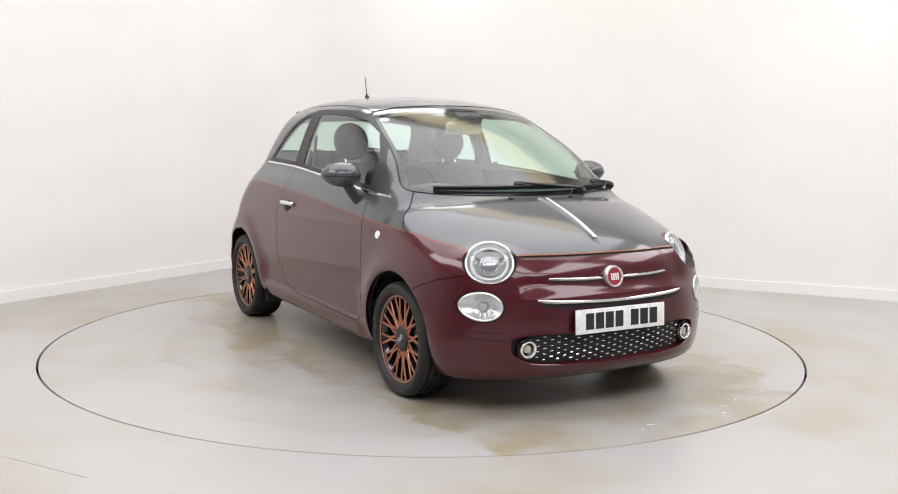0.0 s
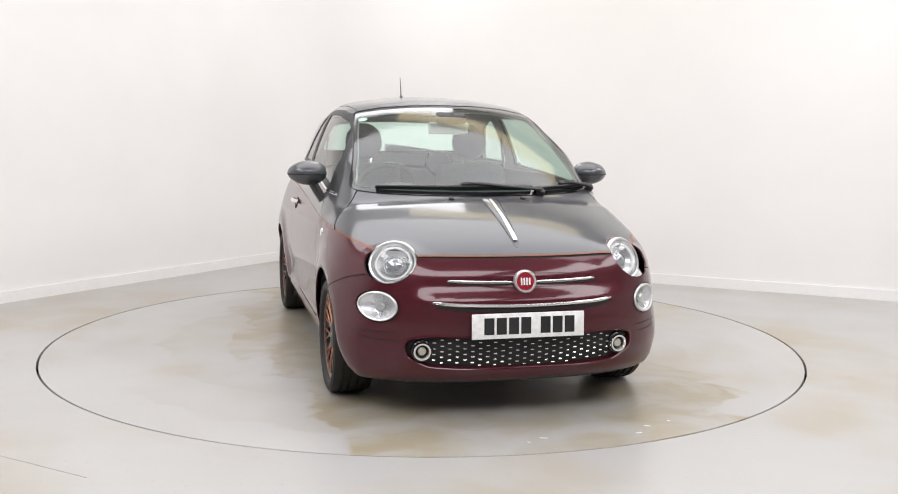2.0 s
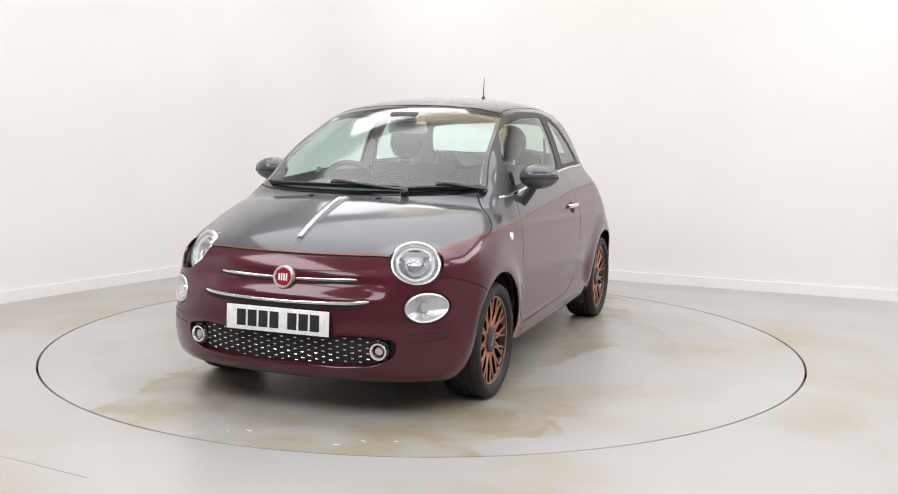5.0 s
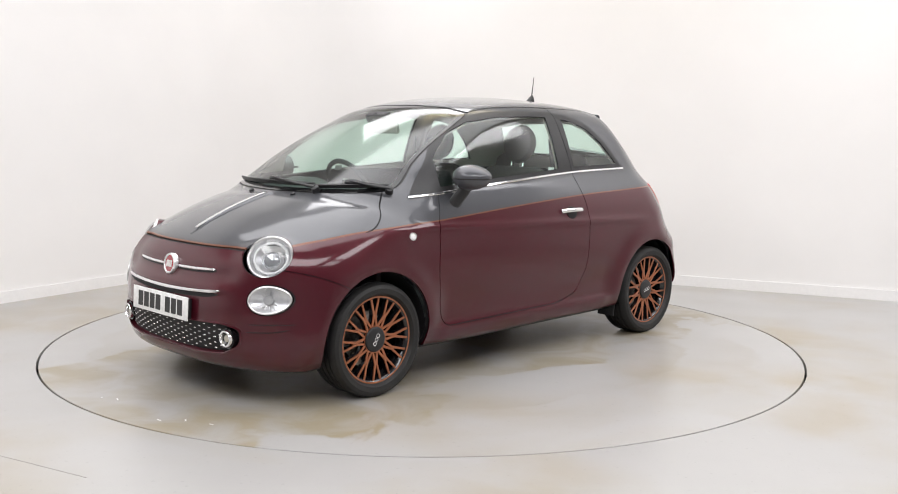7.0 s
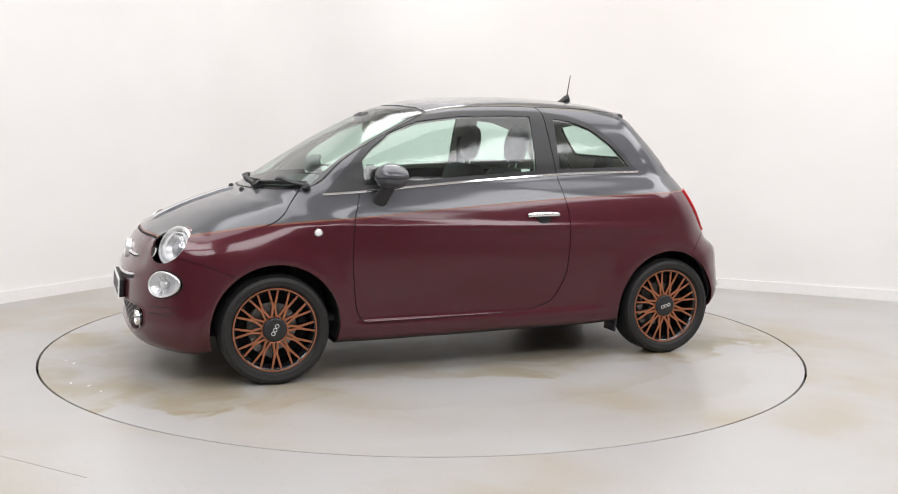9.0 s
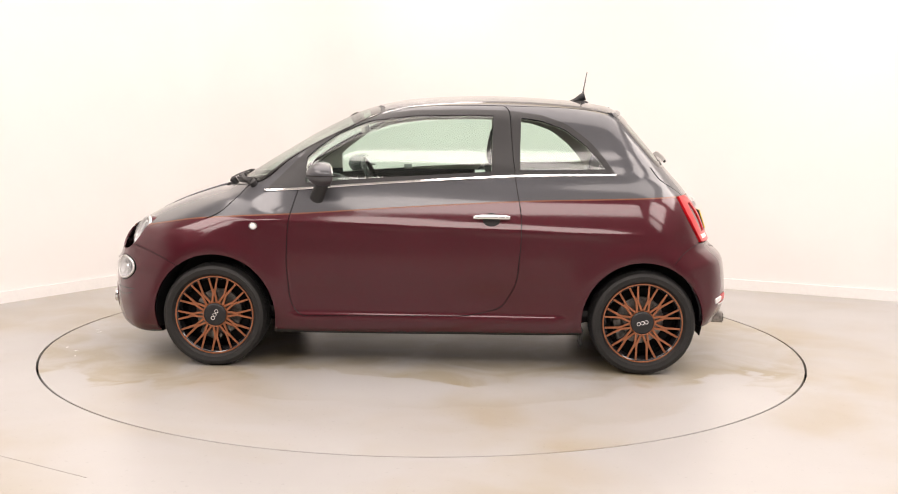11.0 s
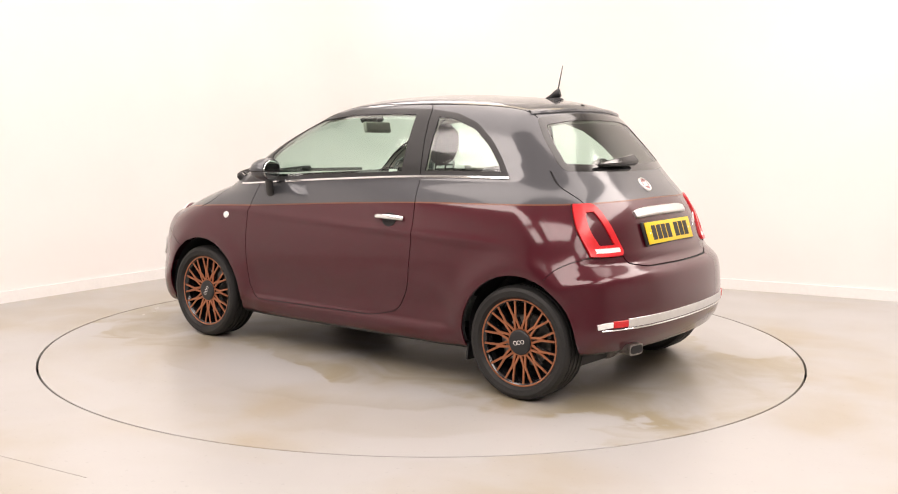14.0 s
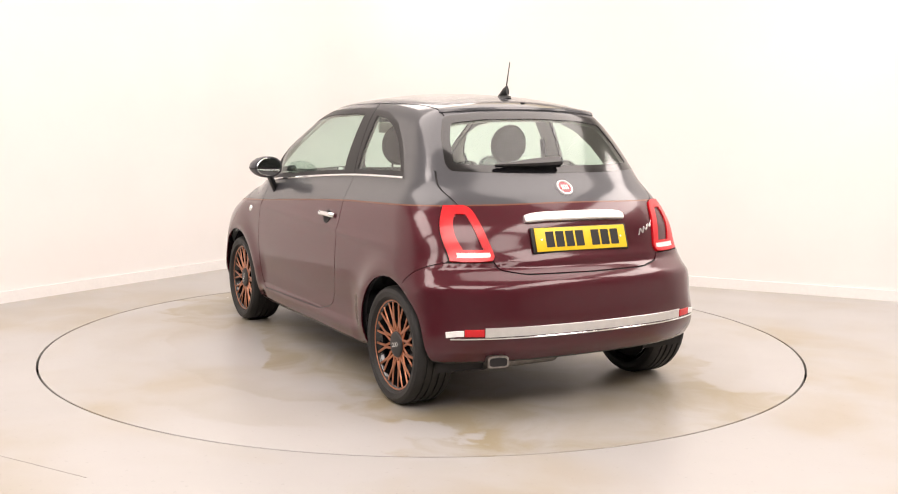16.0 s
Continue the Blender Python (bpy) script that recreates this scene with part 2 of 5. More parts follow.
# ---- room ----
def prism_wall(name, line, z0, z1, thick, material, label):
    """An upright wall along a plan line, its thickness to the left of the way."""
    line = [Vector((*p, 0)) for p in line]
    bm = bmesh.new()
    n = len(line)
    inner, outer = [], []
    for i, p in enumerate(line):
        a, b = line[max(i - 1, 0)], line[min(i + 1, n - 1)]
        t = (b - a).normalized()
        o = p + Vector((-t.y, t.x, 0)) * thick
        inner.append((bm.verts.new((p.x, p.y, z0)), bm.verts.new((p.x, p.y, z1))))
        outer.append((bm.verts.new((o.x, o.y, z0)), bm.verts.new((o.x, o.y, z1))))
    for i in range(n - 1):
        for A, B in ((inner, inner), (outer, outer)):
            bm.faces.new((A[i][0], A[i + 1][0], A[i + 1][1], A[i][1]))
        bm.faces.new((inner[i][1], inner[i + 1][1], outer[i + 1][1], outer[i][1]))
        bm.faces.new((inner[i][0], inner[i + 1][0], outer[i + 1][0], outer[i][0]))
    for e in (0, n - 1):
        bm.faces.new((inner[e][0], inner[e][1], outer[e][1], outer[e][0]))
    return tagged(part(name, bm, material, None), label, name.split("_")[0], kind="structure")


CORNER = Vector((-1.237, 3.78))
DL = (Vector((-3.06, 1.04)) - CORNER).normalized()
DR = (Vector((3.68, 1.48)) - CORNER).normalized()


def rounded_corner(reach=0.55, n=12):
    a, b = CORNER + DL * reach, CORNER + DR * reach
    return [tuple((1 - t) ** 2 * a + 2 * t * (1 - t) * CORNER + t * t * b) for t in (i / n for i in range(n + 1))]


LFAR, RFAR = CORNER + DL * 12.2, CORNER + DR * 11.0
back_line = [tuple(LFAR)] + rounded_corner() + [tuple(RFAR)]
prism_wall("wall_back", back_line, 0, CEIL, 0.15, M_WALL, "plain white painted studio wall with a rounded corner")
prism_wall("wall_right", [tuple(RFAR), (7.0, -9.5)], 0, CEIL, 0.15, M_WALL, "plain white painted side wall of the studio")
# unseen wall behind the camera, greyed so the car's paint reflects less white
front_line = [(7.0, -9.5), (-7.0, -9.5), tuple(LFAR)]
prism_wall("wall_front", front_line, 0, CEIL, 0.15, M_UNSEEN_WALL, "plain unseen studio wall, grey set to deepen the car's reflections")


def offset_line(line, d):
    out = []
    for i, p in enumerate(line):
        a, b = Vector(line[max(i - 1, 0)]), Vector(line[min(i + 1, len(line) - 1)])
        t = (b - a).normalized()
        out.append(tuple(Vector(p) - Vector((-t.y, t.x)) * d))
    return out


prism_wall("baseboard", offset_line(back_line, 0.002), 0.0, 0.085, -0.014, M_SKIRT, "low white skirting board along the studio wall")

prism_wall("baseboard_front", offset_line(front_line, 0.002), 0.0, 0.085, -0.014, M_SKIRT, "low white skirting board along the grey studio wall")

RAD = 2.227
bm = bmesh.new()
ring_in = [bm.verts.new((math.cos(a) * (RAD + 0.006), math.sin(a) * (RAD + 0.006), 0)) for a in np.linspace(0, 2 * math.pi, 181)[:-1]]
ring_out = [bm.verts.new((math.cos(a) * 16, math.sin(a) * 16, 0)) for a in np.linspace(0, 2 * math.pi, 181)[:-1]]
ring_low = [bm.verts.new((v.co.x, v.co.y, -0.05)) for v in ring_in]
for i in range(180):
    j = (i + 1) % 180
    bm.faces.new((ring_in[i], ring_out[i], ring_out[j], ring_in[j]))
    bm.faces.new((ring_in[i], ring_in[j], ring_low[j], ring_low[i]))
tagged(part("floor", bm, M_FLOOR, None), "pale grey painted concrete floor with faint yellowish stains", "floor", kind="structure")
bm = b_lathe([(0, -0.06), (RAD + 0.2, -0.06)], n=96)
tagged(part("turntable_pit", bm, M_GAP, None), "dark shallow pit below the turntable", "pit", kind="structure")
bm = b_lathe([(0, 0.0), (RAD - 0.030, 0.0), (RAD - 0.030, -0.04), (0, -0.04)], n=180)
turntable = tagged(part("turntable", bm, M_TABLE, None), "round pale grey stained turntable set flush in the floor", "turntable")
part("rim", b_lathe([(RAD - 0.030, 0.0), (RAD - 0.008, 0.0), (RAD - 0.006, -0.002), (RAD - 0.006, -0.04), (RAD - 0.030, -0.04)], n=180), M_TABLE, turntable, "painted steel edge of the turntable", sharp=20)
bm = bmesh.new()
f = bm.faces.new([bm.verts.new((16 * math.cos(a), 16 * math.sin(a), CEIL)) for a in np.linspace(0, 2 * math.pi, 33)[:-1]])
bm.faces.ensure_lookup_table()
tagged(part("ceiling", bm, M_CEIL, None), "plain pale grey studio ceiling", "ceiling", kind="structure")

# flakes and scuffs that turn with the table
for fx, fy, fl, fw, fr in ((2.04, 0.03, 0.034, 0.007, 70), (2.08, -0.05, 0.016, 0.005, 40), (2.06, 0.46, 0.030, 0.006, 95), (1.975, 0.54, 0.028, 0.007, 60),
                           (1.925, 0.67, 0.020, 0.006, 110)):
    part("paint_flake", b_box(fl, fw, 0.0016, pose(fx, fy, 0.0008, 0, 0, fr), 0.0006, 1), M_WHITE, turntable, "small white paint flake")
tagged(part("floor_crack", b_box(2.2, 0.004, 0.0012, pose(-2.2, -1.93, 0.0004, 0, 0, -29.7)), M_SCUFF, None), "hairline crack across the painted floor", "crack", kind="structure")


# ---- the car's body shape: x ahead, y to its left, z up, from the middle of the wheelbase ----
PROFILE = spline([(1.55, 0.175), (1.74, 0.165), (1.815, 0.20), (1.845, 0.30), (1.847, 0.40), (1.84, 0.50), (1.815, 0.59),
                  (1.775, 0.675), (1.72, 0.74), (1.63, 0.80), (1.47, 0.872), (1.30, 0.93), (1.195, 0.960), (1.085, 1.026),
                  (0.873, 1.157), (0.667, 1.280), (0.475, 1.375), (0.33, 1.427), (0.10, 1.468), (-0.30, 1.487), (-0.70, 1.473),
                  (-0.95, 1.445), (-1.06, 1.405), (-1.17, 1.29), (-1.34, 1.09), (-1.44, 0.98), (-1.515, 0.87), (-1.565, 0.74),
                  (-1.615, 0.66), (-1.665, 0.60), (-1.685, 0.48), (-1.685, 0.37), (-1.655, 0.29), (-1.58, 0.245),
                  (-1.2, 0.20), (0.0, 0.185), (0.9, 0.18)], 10, closed=True)
GX, GZ, GH = np.arange(-2.1, 2.4, 0.0125), np.arange(-0.15, 1.85, 0.0125), 0.0125
PTAB = sd_poly(np.stack(np.meshgrid(GX, GZ, indexing="ij"), -1).reshape(-1, 2), PROFILE).reshape(len(GX), len(GZ))
FLANK = graph([(-0.2, 0.70), (0.15, 0.735), (0.22, 0.757), (0.30, 0.778), (0.45, 0.795), (0.60, 0.800), (0.72, 0.796), (0.80, 0.783),
               (0.88, 0.760), (0.96, 0.728), (1.03, 0.697), (1.12, 0.683), (1.25, 0.636), (1.38, 0.574), (1.5, 0.505), (1.9, 0.25)])


def table(x, z):
    """Cubic look-up of the side profile's distance."""
    u = np.clip((x - GX[0]) / GH, 1, len(GX) - 3.001)
    v = np.clip((z - GZ[0]) / GH, 1, len(GZ) - 3.001)
    i, j = u.astype(int), v.astype(int)
    fu, fv = u - i, v - j

    def wts(f):
        return (-(1 - f) ** 3 / 6 + 0 * f + (1 - f) ** 3 / 3, (3 * f ** 3 - 6 * f ** 2 + 4) / 6, (-3 * f ** 3 + 3 * f ** 2 + 3 * f + 1) / 6, f ** 3 / 6)
    wu, wv = wts(fu), wts(fv)
    out = np.zeros_like(x)
    for a in range(4):
        for b in range(4):
            out += wu[a] * wv[b] * PTAB[i + a - 1, j + b - 1]
    return out


LAMP_L = np.array((1.612, 0.560, 0.694))                       # middle of the left headlamp's bezel
LAMP_A = np.array((0.79, 0.47, 0.38)) / np.linalg.norm((0.79, 0.47, 0.38))      # the way that it faces
LAMP_C = LAMP_L - 0.092 * LAMP_A - np.array((0, 0, 0.010))


def half_width(x, z):
    w = FLANK(z)
    w = w - 0.06 * np.maximum(0, x - 1.12) ** 2 - 0.03 * np.maximum(0, -1.05 - x) ** 2
    up = sstep(0.9, 1.15, z)
    w = w - up * (0.055 * sstep(0.2, -1.15, x))
    for cx in (1.15, -1.15):
        r = np.hypot(x - cx, z - 0.30)
        w = w + 0.017 * np.exp(-((r - 0.335) / 0.075) ** 2) * sstep(0.1, 0.35, z)
    mid = sstep(0.80, 0.66, np.abs(x))
    w = w + 0.016 * mid * sstep(0.315, 0.275, z) - 0.012 * mid * np.exp(-((z - 0.40) / 0.09) ** 2)
    # soft shoulder crease above the door handle
    w = w + 0.006 * np.exp(-((z - 0.775 - 0.03 * x) / 0.022) ** 2) * sstep(1.25, 0.9, np.abs(x))
    return w


def body_f(p):
    x, y, z = p[:, 0], np.abs(p[:, 1]), p[:, 2]
    y2 = y * y
    kf = 0.14 * y2 + (0.56 - 0.16 * sstep(0.8, 1.05, z)) * y2 * y2
    kr = 0.13 * y2 + 0.29 * y2 * y2
    xe = x + kf * sstep(-0.3, 0.5, x) - kr * sstep(-0.4, -1.0, x)
    ze = z + (0.09 + 0.11 * sstep(1.1, 1.35, z)) * y2 * sstep(0.55, 0.85, z)
    a = table(xe, ze)
    b = (y - half_width(x, z)) * 0.93
    k = 0.045 + 0.10 * sstep(0.3, 0.5, z) + 0.02 * sstep(-0.9, -1.3, x) - 0.06 * sstep(1.0, 1.3, z) - 0.045 * sstep(0.85, 1.15, x) * sstep(0.6, 0.8, z)
    h = np.maximum(k - np.abs(a - b), 0) / k
    f = np.maximum(a, b) + h * h * k * 0.25
    # swelling of the wings round the headlamps
    q = np.stack([x, y, z], 1) - LAMP_C
    g = np.sqrt((q * q).sum(1)) - 0.139 + 0.09 * sstep(0.725, 0.80, z)
    h = np.maximum(0.10 - np.abs(f - g), 0) / 0.10
    f = np.minimum(f, g) - h * h * 0.10 * 0.25
    # hollow band round the upper chrome bar, between the lamps
    fr = sstep(1.4, 1.55, x) * sstep(0.52, 0.40, y)
    f = f + 0.010 * fr * np.exp(-((z - 0.605) / 0.035) ** 2) - 0.006 * fr * np.exp(-((z - 0.545) / 0.02) ** 2)
    # step over the rear bumper
    re = sstep(-1.40, -1.52, x)
    f = f + 0.010 * re * np.exp(-((z - 0.672) / 0.02) ** 2)
    return f


def grad(p, e=0.004):
    g = np.empty_like(p)
    for a in range(3):
        d = np.zeros(3)
        d[a] = e
        g[:, a] = (body_f(p + d) - body_f(p - d)) / (2 * e)
    return g


def snap(p, n=4):
    for _ in range(n):
        g = grad(p)
        p = p - np.clip(body_f(p) / np.maximum((g * g).sum(1), 0.05), -0.03, 0.03)[:, None] * g
    return p


def shell(h=0.021):
    o = np.array([-1.80, -0.9 + h * 0.37, 0.08])
    shape = [int(3.75 / h), int(1.8 / h), int(1.5 / h)]
    I = np.stack(np.meshgrid(*[np.arange(s) for s in shape], indexing="ij"), -1)
    F = body_f((o + I.reshape(-1, 3) * h)).reshape(shape)
    s = F < 0
    c = [s[a:shape[0] - 1 + a, b:shape[1] - 1 + b, d:shape[2] - 1 + d] for a in (0, 1) for b in (0, 1) for d in (0, 1)]
    act = np.logical_or.reduce(c) & ~np.logical_and.reduce(c)
    idx = np.full(act.shape, -1)
    idx[act] = np.arange(act.sum())
    V = o + (np.argwhere(act) + 0.5) * h
    Q = []
    for ax in range(3):
        sl0, sl1 = [slice(None)] * 3, [slice(None)] * 3
        sl0[ax], sl1[ax] = slice(0, -1), slice(1, None)
        e = s[tuple(sl0)] != s[tuple(sl1)]
        pos = np.argwhere(e)
        b, d = [(1, 2), (2, 0), (0, 1)][ax]
        q = []
        for db, dd in ((-1, -1), (0, -1), (0, 0), (-1, 0)):
            t = pos.copy()
            t[:, b] += db
            t[:, d] += dd
            q.append(idx[tuple(t.T)])
        q = np.array(q).T
        inner = s[tuple(pos.T)]
        q[~inner] = q[~inner][:, ::-1]
        Q.append(q)
    Q = np.concatenate(Q)
    V = snap(V)
    for _ in range(3):
        S, N = np.zeros_like(V), np.zeros(len(V))
        for i in range(4):
            for j in ((i + 1) % 4, (i + 3) % 4):
                np.add.at(S, Q[:, i], V[Q[:, j]])
                np.add.at(N, Q[:, i], 1)
        V = snap(0.4 * V + 0.6 * S / N[:, None], 2)
    T = np.concatenate([Q[:, [0, 1, 2]], Q[:, [0, 2, 3]]])
    g = grad(V, 0.006)
    return V, g / np.linalg.norm(g, axis=1, keepdims=True), T


SV, SN, ST = shell()


def cut(fn, where):
    """Split the shell's triangles along the zero line of fn, among those whose middles where() picks."""
    global SV, SN, ST
    m = where(SV[ST].mean(1))
    v = np.full(len(SV), 1.0)
    used = np.unique(ST[m])
    v[used] = fn(SV[used])
    v[np.abs(v) < 2e-4] = 2e-4
    sg = v > 0
    t = ST[m]
    k = sg[t].sum(1)
    keep = [ST[~m], t[(k == 0) | (k == 3)]]
    mixed = t[(k == 1) | (k == 2)]
    if len(mixed) == 0:
        return
    lone = np.where(sg[mixed].sum(1) == 1, 1, 0).astype(bool)
    odd = np.argmax(sg[mixed] == lone[:, None], axis=1)
    r = np.arange(len(mixed))
    a, b, c = mixed[r, odd], mixed[r, (odd + 1) % 3], mixed[r, (odd + 2) % 3]
    ed = np.sort(np.concatenate([np.stack([a, b], 1), np.stack([a, c], 1)]), 1)
    un, inv = np.unique(ed, axis=0, return_inverse=True)
    inv = inv.reshape(-1)
    w = (v[un[:, 0]] / (v[un[:, 0]] - v[un[:, 1]]))[:, None]
    nv = SV[un[:, 0]] * (1 - w) + SV[un[:, 1]] * w
    nn = SN[un[:, 0]] * (1 - w) + SN[un[:, 1]] * w
    base = len(SV)
    SV = np.concatenate([SV, nv])
    SN = np.concatenate([SN, nn / np.linalg.norm(nn, axis=1, keepdims=True)])
    ab, ac = base + inv[:len(mixed)], base + inv[len(mixed):]
    keep += [np.stack([a, ab, ac], 1), np.stack([ab, b, c], 1), np.stack([ab, c, ac], 1)]
    ST = np.concatenate(keep)


def poly_xz(pts, n=6, smooth=True):
    pl = spline(pts, n, True) if smooth else np.array(pts, float)
    return lambda p: sd_poly(p[:, [0, 2]], pl)


def poly_yz(pts, n=6, smooth=True):
    pl = spline(pts, n, True) if smooth else np.array(pts, float)
    return lambda p: sd_poly(np.stack([np.abs(p[:, 1]), p[:, 2]], 1), pl)


def line_xz(pts, n=8):
    """Signed distance to an open line in the side view (left of its way is positive)."""
    q = spline(pts, n)

    def f(p):
        P = p[:, [0, 2]]
        best, sign = np.full(len(P), 1e9), np.ones(len(P))
        for a, b in zip(q, q[1:]):
            e, w = b - a, P - a
            t = np.clip((w @ e) / (e @ e), 0, 1)
            d = ((w - t[:, None] * e) ** 2).sum(1)
            c = e[0] * w[:, 1] - e[1] * w[:, 0]
            m = d < best
            best[m], sign[m] = d[m], np.sign(c[m])
        return sign * np.sqrt(best)
    return f


def rect(pts, r=0.03, n=4):
    """Round the corners of a polygon."""
    p = [Vector(q) for q in pts]
    out = []
    for i, c in enumerate(p):
        a, b = p[i - 1], p[(i + 1) % len(p)]
        u, w = (a - c), (b - c)
        k = min(r, u.length * 0.45, w.length * 0.45)
        s, e = c + u.normalized() * k, c + w.normalized() * k
        out += [tuple((1 - t) ** 2 * s + 2 * t * (1 - t) * c + t * t * e) for t in (j / n for j in range(n + 1))]
    return out


# outlines on the shell
ZC = graph([(-1.9, 0.975), (-1.5, 0.962), (-1.40, 0.952), (-0.96, 0.935), (-0.48, 0.918), (0.07, 0.884), (0.40, 0.860), (0.70, 0.838), (1.02, 0.820),
            (1.25, 0.802), (1.42, 0.775), (1.55, 0.752), (1.66, 0.738), (1.80, 0.735), (2.0, 0.735)])
f_colour = lambda p: p[:, 2] - ZC(p[:, 0])
f_copper = lambda p: p[:, 2] - ZC(p[:, 0]) + 0.0065
f_lipgap = lambda p: p[:, 2] - ZC(p[:, 0]) + 0.0155
f_dlo = poly_xz(rect([(0.885, 0.950), (0.63, 1.208), (0.50, 1.300), (0.34, 1.362), (0.10, 1.392), (-0.20, 1.400), (-0.42, 1.396), (-0.60, 1.374),
                      (-0.74, 1.325), (-0.86, 1.235), (-0.94, 1.145), (-1.0, 1.058), (-0.46, 1.046), (0.14, 1.008), (0.67, 0.966)], 0.02), smooth=False)
f_screen = poly_yz(rect([(-0.1, 0.962), (0.30, 0.966), (0.52, 0.972), (0.645, 0.985), (0.60, 1.12), (0.555, 1.27), (0.515, 1.375), (0.36, 1.405), (0.18, 1.418), (-0.1, 1.422)], 0.03), smooth=False)
f_rglass = poly_yz(rect([(-0.1, 1.088), (0.30, 1.09), (0.535, 1.098), (0.545, 1.13), (0.515, 1.25), (0.465, 1.352), (0.28, 1.375), (-0.1, 1.385)], 0.03), smooth=False)
f_wheelF = lambda p: np.hypot(p[:, 0] - 1.145, (p[:, 2] - 0.285)) - 0.328
f_wheelR = lambda p: np.hypot(p[:, 0] + 1.145, (p[:, 2] - 0.285)) - 0.322
f_door = poly_xz(rect([(0.70, 0.955), (0.745, 0.80), (0.755, 0.58), (0.735, 0.36), (0.69, 0.285), (-0.22, 0.300), (-0.40, 0.345), (-0.475, 0.48), (-0.495, 0.70), (-0.495, 0.84),
                       (-0.465, 1.0), (-0.44, 1.22), (-0.425, 1.42), (0.0, 1.46), (0.64, 1.40), (0.66, 1.10)], 0.05), smooth=False)
f_hoodshut = line_xz([(0.97, 1.0), (1.005, 0.955), (1.05, 0.905), (1.10, 0.850), (1.16, 0.812), (1.24, 0.79)])
def f_lamp(p):
    q = np.stack([p[:, 0], np.abs(p[:, 1]), p[:, 2]], 1) - LAMP_L
    a = q @ LAMP_A + 0.092
    u = np.cross((0, 0, 1), LAMP_A)
    u = u / np.linalg.norm(u)
    b = (q @ u) / 1.13
    c = q @ np.cross(LAMP_A, u)
    return np.where(a > 0, np.hypot(b, c), 0.5) - 0.107



f_drl = lambda p: (np.hypot((np.abs(p[:, 1]) - 0.640) / 0.079, (p[:, 2] - 0.514) / 0.066) - 1) * 0.068
f_grille = poly_yz(rect([(-0.1, 0.392), (0.28, 0.392), (0.44, 0.396), (0.54, 0.375), (0.535, 0.30), (0.44, 0.250), (0.28, 0.240), (-0.1, 0.236)], 0.035), smooth=False)
f_tail_rear = poly_yz(rect([(0.80, 0.925), (0.70, 0.940), (0.522, 0.948), (0.498, 0.865), (0.455, 0.705), (0.60, 0.702), (0.72, 0.715), (0.80, 0.74)], 0.040), smooth=False)
XL = graph([(0.6, -1.52), (0.72, -1.452), (0.85, -1.38), (0.94, -1.337), (1.1, -1.26)])
f_tail = lambda p: np.maximum(f_tail_rear(p), (p[:, 0] - XL(p[:, 2])) * 0.85)
f_tail_hole = lambda p: np.maximum(f_tail_rear(p) + 0.038, (p[:, 0] - XL(p[:, 2])) * 0.85 + 0.030)
f_hatch = poly_yz(rect([(-0.1, 0.645), (0.34, 0.648), (0.455, 0.668), (0.475, 0.71), (0.530, 0.865), (0.575, 0.965), (0.605, 1.02), (0.565, 1.20), (0.515, 1.36), (0.42, 1.43), (-0.1, 1.455)], 0.03), smooth=False)
f_fender = line_xz([(1.66, 0.655), (1.55, 0.632), (1.45, 0.600), (1.36, 0.56), (1.30, 0.52)])
f_rbump = line_xz([(-1.62, 0.700), (-1.46, 0.700), (-1.36, 0.66), (-1.30, 0.60)])
f_roofseam = lambda p: np.abs(p[:, 1]) - (0.505 - 0.05 * sstep(-0.2, -1.1, p[:, 0]) - 0.012 * sstep(0.0, 0.4, p[:, 0]))

side = lambda c: np.abs(c[:, 1]) > 0.42
front = lambda c: c[:, 0] > 1.3
rear = lambda c: c[:, 0] < -1.15


def off(f, d):
    return lambda p: f(p) - d


def cut_gap(f, where, g=0.0024):
    cut(off(f, -g), where)
    cut(off(f, g), where)


G = 0.0024
cut(f_wheelF, lambda c: (np.abs(c[:, 1]) > 0.35) & (c[:, 0] > 0) & (c[:, 2] < 0.75))
cut(f_wheelR, lambda c: (np.abs(c[:, 1]) > 0.35) & (c[:, 0] < 0) & (c[:, 2] < 0.75))
cut(f_colour, lambda c: (c[:, 2] > 0.65) & (c[:, 2] < 1.05))
cut(f_copper, lambda c: (c[:, 2] > 0.65) & (c[:, 2] < 1.05))
cut(f_lipgap, lambda c: (c[:, 0] > 1.1) & (c[:, 2] > 0.65) & (c[:, 2] < 0.9))
up_side = lambda c: (np.abs(c[:, 1]) > 0.40) & (c[:, 2] > 0.9) & (c[:, 2] < 1.44)
cut(f_dlo, up_side)
cut(off(f_dlo, -0.010), up_side)
cut(off(f_dlo, -0.030), up_side)
cut(off(f_dlo, 0.007), up_side)
cut(lambda p: p[:, 0] - (-0.335 - 0.02 * (p[:, 2] - 1.2)), up_side)
cut(lambda p: p[:, 0] - (-0.485 - 0.03 * (p[:, 2] - 1.2)), up_side)
cut(lambda p: p[:, 0] - 0.665, up_side)
cut(lambda p: p[:, 2] - 1.03, up_side)
scr = lambda c: (c[:, 0] > 0.05) & (c[:, 2] > 0.9)
cut(f_screen, scr)
cut(off(f_screen, -0.016), scr)
cut(off(f_screen, 0.006), scr)
rg = lambda c: (c[:, 0] < -0.85) & (c[:, 2] > 0.95)
cut(f_rglass, rg)
cut(off(f_rglass, -0.034), rg)
